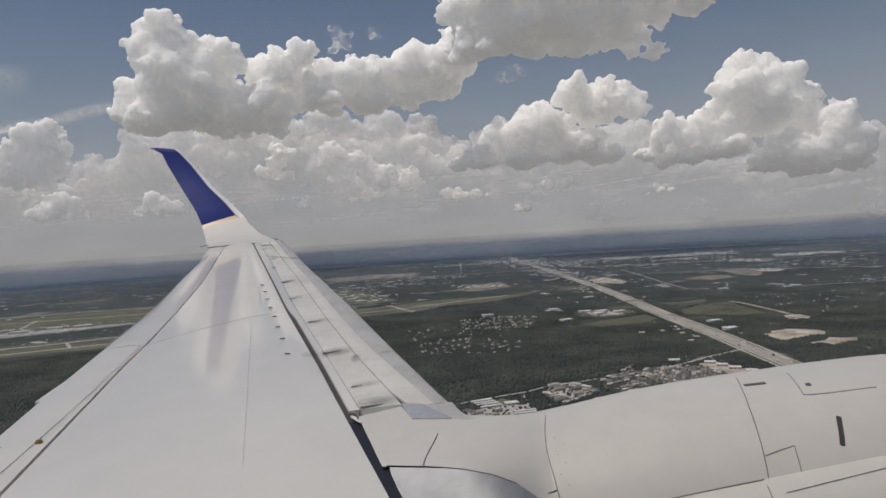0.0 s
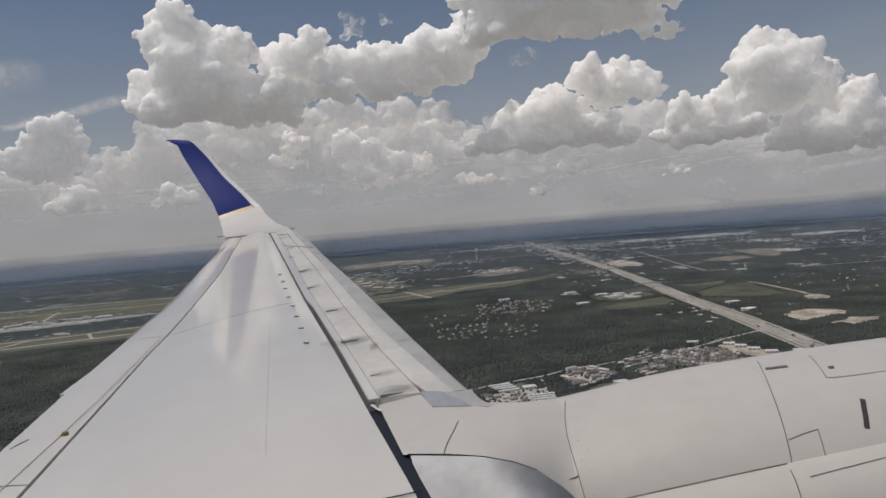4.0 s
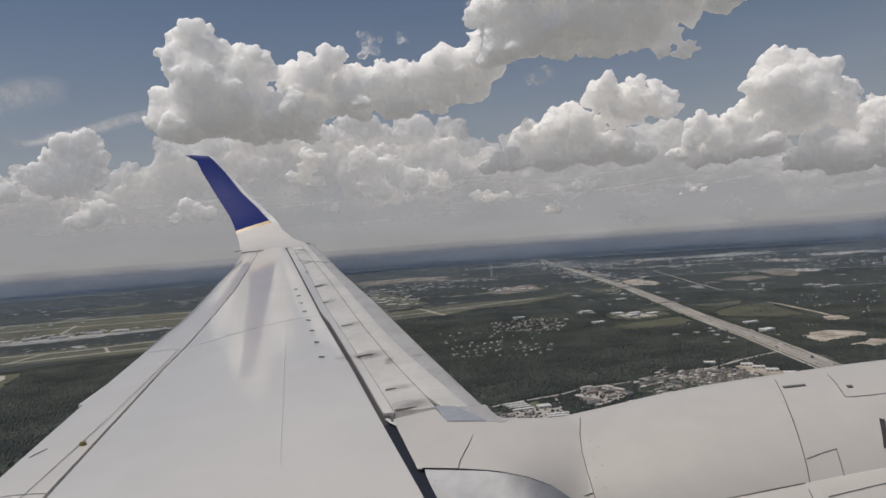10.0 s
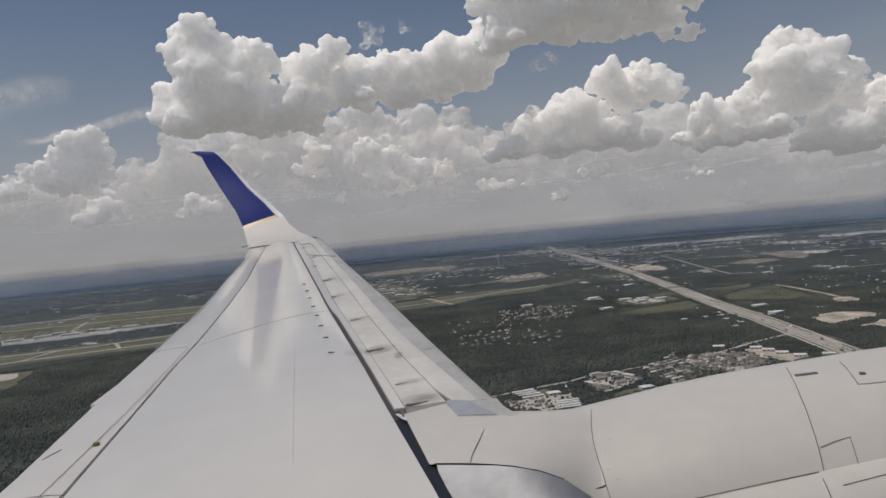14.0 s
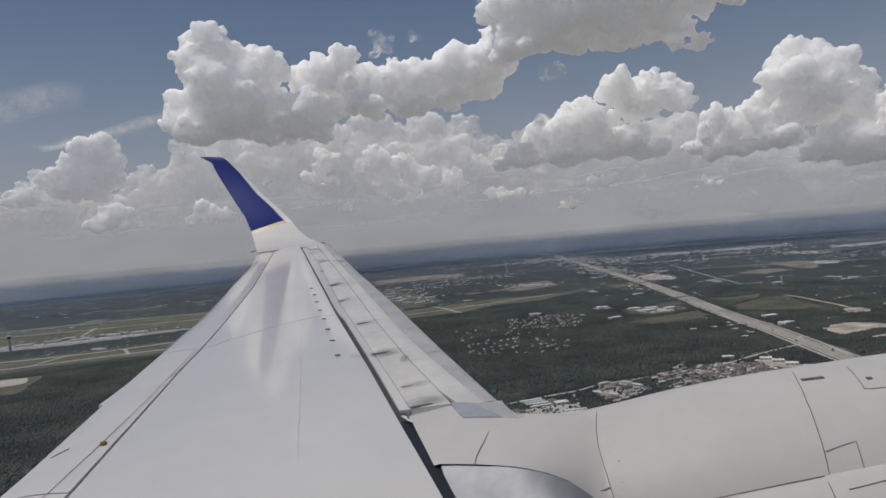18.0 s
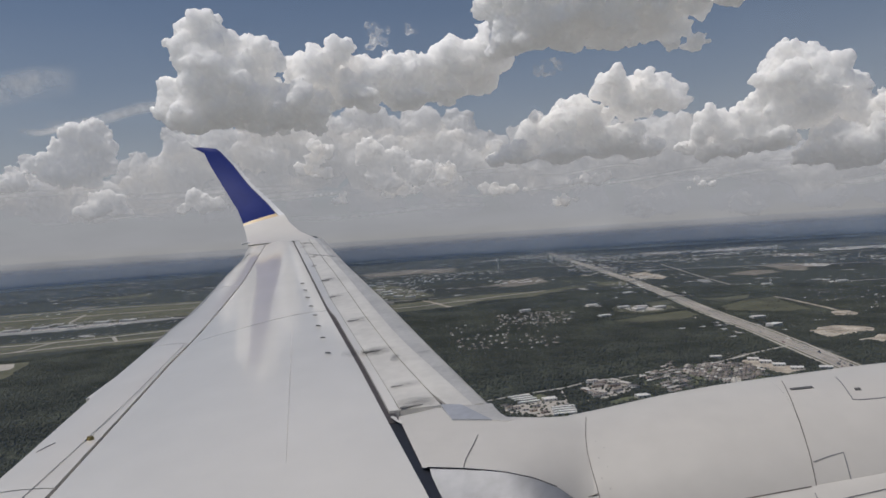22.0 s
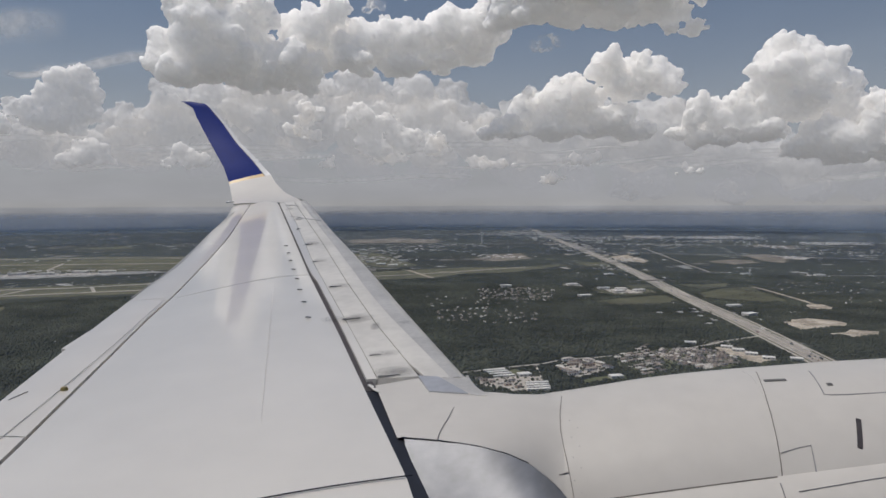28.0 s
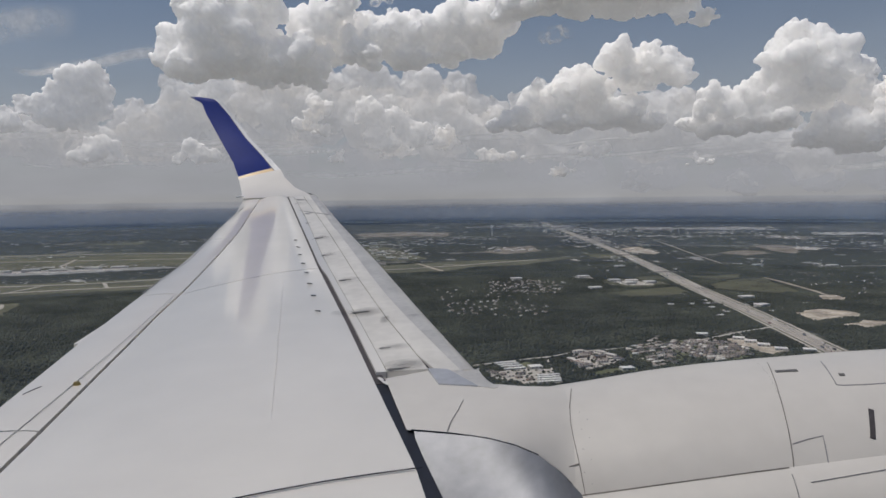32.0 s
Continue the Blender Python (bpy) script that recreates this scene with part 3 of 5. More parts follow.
# winglet: stations of trailing edge, leading edge, from the wing tip up
STATIONS = [((-2.80, 10.46, -0.05), (-1.82, 10.50, 0.04)), ((-2.905, 10.80, 0.02), (-2.17, 10.90, 0.16)), ((-2.975, 10.98, 0.115), (-2.37, 11.10, 0.305)),
            ((-3.06, 11.16, 0.245), (-2.48, 11.28, 0.43)), ((-3.08, 11.20, 0.283), (-2.535, 11.33, 0.470)),
            ((-3.20, 11.32, 0.50), (-2.735, 11.43, 0.66)), ((-3.515, 11.60, 0.89), (-3.06, 11.65, 0.92)), ((-3.80, 11.82, 1.27), (-3.385, 11.84, 1.27)),
            ((-3.92, 11.91, 1.47), (-3.62, 11.93, 1.49)), ((-4.09, 11.95, 1.555), (-3.69, 11.95, 1.545)), ((-4.12, 11.955, 1.562), (-3.95, 11.955, 1.567))]


def winglet_band(name, st, a, b, mat, label, n=7):
    """Blade skin between chord fractions a and b over the given stations, with its outer skin."""
    top = []
    for te, le in st:
        te, le = Vector(te), Vector(le)
        row = []
        for k in range(n):
            s = a + (b - a) * k / (n - 1)
            p = te.lerp(le, s)
            t = 0.018 * (le - te).length / 0.6 * math.sin(math.pi * min(1, s * 0.85 + 0.12)) if s < 1 else 0
            row.append(p + Vector((0.05, -0.95, 0.3)).normalized() * t)
        top.append([tuple(q) for q in row])
    return slab(name, top, (0, 0.03, -0.01), mat, winglet, label)


winglet = new("winglet")
winglet.parent = wing
winglet["label"] = "blue raked winglet with a gold stripe and white foot"
winglet_band("winglet_foot", STATIONS[:4], 0, 1.04, WHITE, "white curved foot", 12)
winglet_band("stripe", STATIONS[3:5], 0, 0.885, GOLD, "thin gold stripe", 6)
winglet_band("blade", STATIONS[4:], 0, 0.885, BLUE, "deep blue inner face", 9)
winglet_band("leading_edge", STATIONS[3:], 0.905, 1.04, POLISHED, "bright polished leading edge", 4)
winglet_band("edge_joint", STATIONS[3:], 0.886, 0.904, GREYLINE, "thin grey joint", 3)
bm = bmesh.new()
bmesh.ops.create_uvsphere(bm, u_segments=12, v_segments=8, radius=0.045)
bmesh.ops.scale(bm, vec=(2.2, 0.6, 0.5), verts=bm.verts)
bmesh.ops.translate(bm, vec=(-1.93, 10.70, 0.07), verts=bm.verts)
part("navigation_light", bm, SMUDGE, winglet, "small dark navigation light cover")
bm = bmesh.new()
bmesh.ops.create_cone(bm, cap_ends=True, segments=10, radius1=0.014, radius2=0.006, depth=0.12)
bmesh.ops.rotate(bm, matrix=Matrix.Rotation(radians(80), 3, "Y"), verts=bm.verts)
bmesh.ops.translate(bm, vec=(-2.86, 10.55, -0.02), verts=bm.verts)
part("static_wick", bm, POLISHED, winglet, "short pale static wick")

# ---- engine nacelle and the fairing that joins it to the wing ----
engine = aircraft_thing("engine_nacelle", "white jet engine nacelle under the wing", "engine nacelle")
NX, NY, NK = 0.114, 3.9, 0.83        # rise of the axis, its place outboard, and the size of it all
RADIUS = lay([(0.1, 0.62), (0.70, 0.740), (0.97, 0.764), (1.28, 0.798), (1.59, 0.818), (1.83, 0.826), (2.42, 0.837), (2.8, 0.836), (3.2, 0.80), (3.6, 0.70), (3.75, 0.62)])


def nac(x, deg, lift=0.0):
    r = RADIUS(x) + lift
    a = radians(deg)
    return ((x - 0.10 * max(0, x - 0.2) * math.sqrt(max(0, 1 - math.sin(a)))) * NK, (NY - r * math.cos(a)) * NK, (-1.776 + NX * x + r * math.sin(a)) * NK)


def nac_up(p):
    p = Vector(p) / NK
    return Vector((0, p.y - NY, p.z - (-1.776 + NX * p.x)))


def cowl(name, x0, x1, nx, mat, label, lift=0.0, a0=0, a1=360):
    rows = [[nac(x, a, lift) for a in [a0 + (a1 - a0) * k / 72 for k in range(73)]] for x in span(x0, x1, nx)]
    return piece(name, [q for r in rows for q in r], [(i * 73 + k, (i + 1) * 73 + k, (i + 1) * 73 + k + 1, i * 73 + k + 1) for i in range(nx - 1) for k in range(72)], mat, engine, label, True)


cowl("reverser_cowl", 0.74, 1.806, 14, NACELLE, "white aft cowl")
cowl("fan_cowl", 1.8065, 3.25, 18, NACELLE, "white fan cowl")
cowl("inlet_lip", 3.255, 3.75, 8, METAL, "polished inlet lip")
cowl("inner_shell", 0.72, 3.6, 10, SEALSHADE, "dark inner shell", -0.02)
REAR = lay([(20, 0.83), (44.5, 0.776), (54.5, 0.757), (63, 0.748), (73, 0.757), (88, 0.789), (130, 0.85)])
FRONT = lay([(20, 1.80), (41, 1.803), (54, 1.804), (65, 1.810), (78, 1.829), (92, 1.862), (130, 1.93)])
for ring_at, wide, mt in ((REAR, 0.0026, DARKLINE), (FRONT, 0.0026, DARKLINE)):
    strip("cowl_joint", [nac(ring_at(a), a, 0.0) for a in span(20, 90, 44)], wide, nac_up, mt, engine, 0.002)
strip("cowl_joint", [nac(1.33 + 0.039 * k, 32.4 + 0.30 * k, 0) for k in range(13)], 0.006, nac_up, DARKLINE, engine, 0.003)
strip("access_panel_joint", [nac(2.128, 86, 0), nac(2.122, 80, 0), nac(2.116, 72, 0), nac(2.115, 67.4, 0), nac(2.15, 66.8, 0), nac(2.243, 66.3, 0), nac(2.5, 66, 0)], 0.0038, nac_up, GREYLINE, engine, 0.002)
strip("access_panel_joint", [nac(1.813, 44.0, 0), nac(1.89, 45.2, 0), nac(1.965, 46.0, 0), nac(1.967, 42, 0), nac(1.969, 38, 0), nac(1.971, 35.5, 0)], 0.0038, nac_up, GREYLINE, engine, 0.002)
strip("cowl_joint", [nac(0.776, 44.4, 0.001), nac(0.75, 43.96, 0.002), nac(0.725, 43.6, 0.003)], 0.004, nac_up, DARKLINE, engine, 0.002)
strip("vent_slot", [nac(1.853 + 0.038 * k, 79.5 - 0.2 * k, 0) for k in range(4)], 0.02, nac_up, SMUDGE, engine, 0.003, "small dark vent slot")
strip("drain_slot", [nac(2.232, 54.6, 0), nac(2.222, 51, 0), nac(2.212, 47, 0), nac(2.202, 43.7, 0)], 0.020, nac_up, SLOT, engine, 0.003, "narrow dark vertical slot")
# lower cowl that stands out below the joint
rows = []
for x in span(0.78, 3.2, 18):
    edge = 34.4 + 3.3 * (x - 1.25)
    rows.append([nac(x, edge - d, 0.004 + 0.010 * d - 0.00022 * d * d) for d in span(0, 26, 12)])
slab("lower_cowl", rows, (0, 0.05, 0.0), NACELLE, engine, "white lower cowl edge that catches the light")
strip("lower_cowl_joint", [rows[i][0] for i in range(8)], 0.005, nac_up, DARKLINE, engine, 0.003)
strip("lower_cowl_joint", [nac(1.85 + 0.06 * k, 30.7 + 0.36 * k, 0.055 - 0.0012 * k) for k in range(12)], 0.003, nac_up, GREYLINE, engine, 0.002)
strip("lower_cowl_joint", rows[7][1:], 0.003, nac_up, GREYLINE, engine, 0.003)
strip("latch", [nac(2.158, 73.3, 0), nac(2.185, 73.0, 0)], 0.02, nac_up, SMUDGE, engine, 0.003, "round dark latch")
for k in range(9):
    bm = bmesh.new()
    bmesh.ops.create_cone(bm, cap_ends=True, segments=8, radius1=0.0024, radius2=0.002, depth=0.0015)
    bmesh.ops.translate(bm, vec=nac(0.80 + 0.035 * (k % 2), 68 - 4.5 * k, 0.003), verts=bm.verts)
    part("screw_head", bm, GREYLINE, engine)


# the pylon fairing runs from the slat's root over to the aft cowl
def ray(px, pz, d):
    return (px * d, d, pz * d)


FT = [(-0.0585, -0.2403, 3.37), (-0.0274, -0.2332, 3.44), (0.0008, -0.2262, 3.47), (0.0157, -0.2440, 3.28), (0.0709, -0.2450, 3.23), (0.0953, -0.2395, 3.26), (0.1376, -0.2405, 3.50), (0.170, -0.2392, 3.85), (0.2045, -0.2340, 4.06)]
FB = [(-0.0245, -0.3104, 2.83), (0.0080, -0.3112, 2.80), (0.0360, -0.3120, 2.77), (0.0640, -0.3140, 2.74), (0.0907, -0.3167, 2.72), (0.1298, -0.3245, 2.76), (0.1650, -0.3375, 2.95), (0.1980, -0.360, 3.20), (0.2320, -0.392, 3.36)]


def along(tab, s):
    u = np.linspace(0, 1, len(tab))
    return np.array([np.interp(s, u, [r[k] for r in tab]) for k in range(3)])


def cowl_depth(px, pz):
    """How far out the ray meets the aft cowl's round flank, drawn on backwards."""
    zc = -1.776 + NX * 0.75
    a, b, c = 1 + pz * pz, -2 * (NY + pz * zc), NY * NY + zc * zc - 0.745 ** 2
    return NK * (-b - math.sqrt(max(0.0, b * b - 4 * a * c))) / (2 * a)


def fairing_point(s, w):
    t3, b3 = along(FT, s), along(FB, s)
    q = t3 * (1 - w) + b3 * w
    flat = 1.3 / (0.15 + 0.12 * q[0] - q[1])
    g = min(1.0, max(0.0, (q[0] - 0.045) / 0.165))
    g = g * g * (3 - 2 * g)
    return ray(q[0], q[1], flat * (1 - g) + cowl_depth(q[0], q[1]) * g)


rows = [[fairing_point(i / 39, k / 19) for k in range(20)] for i in range(40)]
slab("pylon_fairing", rows, (0.012, 0.10, -0.034), NACELLE, engine, "smooth white pylon fairing")
strip("fairing_joint", [(x, y, -1.3 + 0.15 * y + 0.12 * x) for x, y in ((0.0885, 2.785), (0.091, 2.80), (0.102, 2.867), (0.118, 2.925), (0.138, 2.989), (0.162, 3.085))], [0.002, 0.0032, 0.0032, 0.003, 0.0025, 0.0015], lambda p: UP, GREYLINE, engine, 0.004)
strip("fairing_edge", [rows[i][19] for i in range(1, 30)], 0.004, lambda p: UP, SEALSHADE, engine, 0.004)
# inboard slat of bare metal below the fairing
rows = []
for i in range(22):
    s = i / 21
    b3 = along(FB, 0.02 + s * 0.96)
    row = []
    for k in range(14):
        w = k / 13
        q = (b3[0] + (0.046 + 0.049 * s) * w + 0.005 * (1 - s), b3[1] - 0.0002 - 0.20 * w, 1.3 / (0.15 + 0.12 * b3[0] - b3[1]) * (1 - 0.20 * w) - 0.003 + 0.12 * s * s * w)
        row.append(ray(*q))
    rows.append(row)
inboard = slab("inboard_slat", rows, (0, 0.02, -0.08), METAL, wing, "bare metal inboard slat")
bm = bmesh.new()
bmesh.ops.create_cone(bm, cap_ends=True, segments=8, radius1=0.0024, radius2=0.0016, depth=0.002)
rivet_mesh = bpy.data.meshes.new("rivet")
bm.to_mesh(rivet_mesh)
bm.free()
rivet_mesh.materials.append(GREYLINE)
for k in range(22):
    u = 0.6 + 0.5 * k
    a, b = Vector(rows[0][int(u)]), Vector(rows[0][int(u) + 1])
    inner_row = Vector(rows[1][int(u)])
    rivet = new("rivet", rivet_mesh)
    rivet.parent = inboard
    rivet.location = a.lerp(b, u - int(u)) + (inner_row - a) * (0.55 + 0.35 * (k % 2)) + Vector((0, -0.002, 0.003))

# ---- fuselage wall beside the window ----
fus = aircraft_thing("fuselage", "plain white fuselage side the wing grows from", "fuselage")
rows = [[(x, -1.62 + 1.5 * math.cos(a), -0.45 + 1.5 * math.sin(a)) for a in [radians(-100 + 200 * k / 40) for k in range(41)]] for x in span(-9, 9, 5)]
piece("fuselage_skin", [q for r in rows for q in r], [(i * 41 + k, (i + 1) * 41 + k, (i + 1) * 41 + k + 1, i * 41 + k + 1) for i in range(4) for k in range(40)], NACELLE, fus, "", True)


# ---- ground ----
rng = np.random.default_rng(7)


def inside(poly, x, y):
    """Which points lie inside a plan outline."""
    ok = np.zeros(len(x), bool)
    n = len(poly)
    for i in range(n):
        (x0, y0), (x1, y1) = poly[i], poly[(i + 1) % n]
        if y0 == y1:
            continue
        c = ((y0 > y) != (y1 > y)) & (x < (x1 - x0) * (y - y0) / (y1 - y0) + x0)
        ok ^= c
    return ok


def ground_mat():
    """Woods with scattered clearings, roads and lots far out."""
    m = material("woodland_ground", (0.022, 0.027, 0.021), 0.95, 0, 0.4, 0.003, 0.0, 25, spread=(0.033, 0.039, 0.028))
    nt = m.node_tree
    bs = nt.nodes["Principled BSDF"]
    base = bs.inputs["Base Color"].links[0].from_socket
    co = nt.nodes.new("ShaderNodeTexCoord")
    last = base
    for scale, thr, width, col in ((0.0016, 0.62, 0.03, (0.060, 0.065, 0.045)), (0.0042, 0.625, 0.03, (0.20, 0.19, 0.17)), (0.013, 0.63, 0.04, (0.56, 0.55, 0.53))):
        n = nt.nodes.new("ShaderNodeTexNoise")
        n.inputs["Scale"].default_value, n.inputs["Detail"].default_value, n.inputs["Roughness"].default_value = scale, 5, 0.62
        nt.links.new(co.outputs["Object"], n.inputs["Vector"])
        mr = nt.nodes.new("ShaderNodeMapRange")
        mr.inputs["From Min"].default_value, mr.inputs["From Max"].default_value = thr, thr + width
        nt.links.new(n.outputs["Fac"], mr.inputs["Value"])
        mx = nt.nodes.new("ShaderNodeMix")
        mx.data_type = "RGBA"
        nt.links.new(mr.outputs[0], mx.inputs["Factor"])
        nt.links.new(last, mx.inputs[6])
        mx.inputs[7].default_value = (*col, 1)
        last = mx.outputs[2]
    nt.links.new(last, bs.inputs["Base Color"])
    return m


n = 120
ring = [(4850 * math.cos(2 * math.pi * k / n), 4850 * math.sin(2 * math.pi * k / n), 0) for k in range(n)]
tagged(piece("ground", ring, [tuple(range(n))], ground_mat()), "flat dark green woodland plain", "ground", kind="structure")
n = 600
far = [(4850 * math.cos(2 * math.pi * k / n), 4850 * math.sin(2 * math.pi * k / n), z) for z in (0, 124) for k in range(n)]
tagged(piece("backdrop", far, [(k, (k + 1) % n, n + (k + 1) % n, n + k) for k in range(n)], DISTANCE), "far woods along the horizon, haze painted into their colour", "backdrop", kind="structure")


def patch(name, poly, mat, z, label, category):
    """A flat piece of land or paving, a little above the ground."""
    k = len(poly)
    v = [(x, y, z) for x, y in poly] + [(x, y, 0.0) for x, y in poly]
    area = sum(poly[i][0] * poly[(i + 1) % k][1] - poly[(i + 1) % k][0] * poly[i][1] for i in range(k))
    top = tuple(range(k)) if area > 0 else tuple(range(k - 1, -1, -1))
    f = [top] + [(i, (i + 1) % k, k + (i + 1) % k, k + i) for i in range(k)]
    return tagged(piece(name, v, f, mat), label, category, kind="structure")


def ragged(poly, amp, step=18, seed=1):
    """The outline with uneven edges."""
    r = random.Random(seed)
    out = []
    for (x0, y0), (x1, y1) in zip(poly, poly[1:] + poly[:1]):
        k = max(1, int(math.hypot(x1 - x0, y1 - y0) / step))
        for i in range(k):
            s = i / k
            out.append((x0 + (x1 - x0) * s + r.uniform(-amp, amp), y0 + (y1 - y0) * s + r.uniform(-amp, amp)))
    return out


def ribbon(name, line, width, mat, z, label, category):
    """A road or runway of even width along a plan line."""
    L, R = [], []
    for i, (x, y) in enumerate(line):
        a, b = line[max(i - 1, 0)], line[min(i + 1, len(line) - 1)]
        d = math.hypot(b[0] - a[0], b[1] - a[1])
        nx, ny = -(b[1] - a[1]) / d, (b[0] - a[0]) / d
        L.append((x + nx * width / 2, y + ny * width / 2))
        R.append((x - nx * width / 2, y - ny * width / 2))
    return patch(name, R + L[::-1], mat, z, label, category)


CLEAR = []                     # plan outlines where no woods stand


def clearing(name, poly, mat, z, label, category, amp=3, seed=1):
    p = ragged(poly, amp, 18, seed)
    CLEAR.append(p)
    return patch(name, p, mat, z, label, category)


# highway with its frontage roads
HWY = [(300, 300), (355, 560), (370, 662), (380, 761), (392, 884), (406, 1112), (433, 1393), (457, 1697), (480, 2115), (505, 2607), (535, 3227), (575, 3900), (550, 4700)]


def hwy_x(y):
    return float(np.interp(y, [p[1] for p in HWY], [p[0] for p in HWY]))


CLEAR.append([(x - 20.5, y) for x, y in HWY] + [(x + 20.5, y) for x, y in HWY[::-1]])
ribbon("highway_verge", HWY, 32, GRASS, 0.10, "dry grass verge along the highway", "grass verge")
ribbon("road_highway", HWY, 18, CONCRETE, 0.25, "wide pale concrete highway", "road")
for off, w in ((-13.0, 3.0), (13.0, 2.8)):
    ribbon("road_frontage", [(x + off, y) for x, y in HWY], w, CONCRETE, 0.20, "pale concrete frontage road", "road")
DRIVEN = material("driven_lanes", (0.36, 0.33, 0.295), 0.85, 0, 0.2, 0.05, 0, 9)
for off in (-4.5, 4.5):
    ribbon("lane_wear", [(x + off, y) for x, y in HWY], 5.8, DRIVEN, 0.30, "darker driven lanes", "road")
v, f = [], []
for (x0, y0), (x1, y1) in zip(HWY[:-2], HWY[1:-1]):
    b = len(v)
    v += [(x0 - 0.4, y0, 0), (x0 + 0.4, y0, 0), (x0 + 0.2, y0, 1.1), (x0 - 0.2, y0, 1.1), (x1 - 0.4, y1, 0), (x1 + 0.4, y1, 0), (x1 + 0.2, y1, 1.1), (x1 - 0.2, y1, 1.1)]
    f += [(b + 0, b + 1, b + 5, b + 4), (b + 1, b + 2, b + 6, b + 5), (b + 2, b + 3, b + 7, b + 6), (b + 3, b + 0, b + 4, b + 7)]
tagged(piece("median_barrier", v, f, CONCRETE), "concrete median barrier of the highway", "barrier")
# ramps that leave the lanes aslant, and overpasses that cross them
for y0, y1, a, b in ((700, 800, 9, 14), (930, 1060, -14, -9), (1120, 1260, 9, 14), (1330, 1480, -9, -14), (1700, 1900, 9, 14)):
    ribbon("road_ramp", [(hwy_x(y0) + a, y0), (hwy_x((y0 + y1) / 2) + (a + b) / 2, (y0 + y1) / 2), (hwy_x(y1) + b, y1)], 3.0, CONCRETE, 0.28, "pale concrete ramp beside the highway", "road")
for y, rise in ((1340, 1.6), (1720, 2.0), (2180, 2.4)):
    x = hwy_x(y)
    deck = tagged(new("overpass"), "pale concrete overpass across the highway", "overpass", "highway overpasses")
    prof = [(-40, 0.2), (-20, rise * 0.85), (-11, rise), (11, rise), (20, rise * 0.85), (40, 0.2)]
    rows = [[(x + u, y + s * 2.6 + u * 0.12, z) for s in (-1, 1)] for u, z in prof]
    slab("deck", rows, (0, 0, -0.5), CONCRETE, deck, smooth=False)
    for s in (-1, 1):
        slab("parapet", [[(x + u, y + s * 2.6 + u * 0.12 + e, z + 0.5) for e in (-0.15, 0.15)] for u, z in prof], (0, 0, -0.6), CONCRETE, deck, smooth=False)
    for u in (-12, 0, 12):
        bm = bmesh.new()
        bmesh.ops.create_cone(bm, cap_ends=True, segments=8, radius1=0.5, radius2=0.5, depth=rise)
        bmesh.ops.translate(bm, vec=(x + u, y + u * 0.12, rise / 2 - 0.2), verts=bm.verts)
        part("pier", bm, CONCRETE, deck)


def lane_cut(line, half):
    """Keeps trees off a side road."""
    CLEAR.append([(x, y - half) for x, y in line] + [(x, y + half) for x, y in line[::-1]])


SIDE = [(240, 700), (285, 730), (324, 757), (365, 780), (378, 788)]
ribbon("road_cross", SIDE, 3.6, CONCRETE, 0.22, "pale side road through the woods", "road")
lane_cut(SIDE, 5)
VERGE = [(30, 622), (47, 630), (77, 643), (104, 653), (134, 674), (161, 679), (185, 688), (225, 712)]
ribbon("road_estate", VERGE, 3.0, CONCRETE, 0.22, "pale road along the edge of the woods", "road")
lane_cut(VERGE, 4)
ribbon("road_field", [(571, 1239), (573, 1189), (567, 1067), (560, 1000)], 6, SAND, 0.22, "pale sandy field track", "road")
CLEAR.append([(565, 1240), (580, 1240), (575, 1000), (552, 1000)])
for line, w in (([(-900, 2500), (-200, 2560), (500, 2600), (1400, 2300)], 8), ([(480, 2115), (900, 1960), (1500, 1560)], 6), ([(430, 1350), (560, 1310), (760, 1420), (980, 1400)], 4), ([(433, 1393), (300, 1360), (150, 1420), (20, 1560)], 3.5),
                ([(535, 3227), (900, 3060), (1300, 3020), (1700, 2700)], 9), ([(134, 3300), (377, 3360), (540, 3330)], 14), ([(600, 1500), (620, 1700), (700, 2300)], 4)):
    ribbon("road_far", line, w, CONCRETE, 0.22, "pale far road", "road")

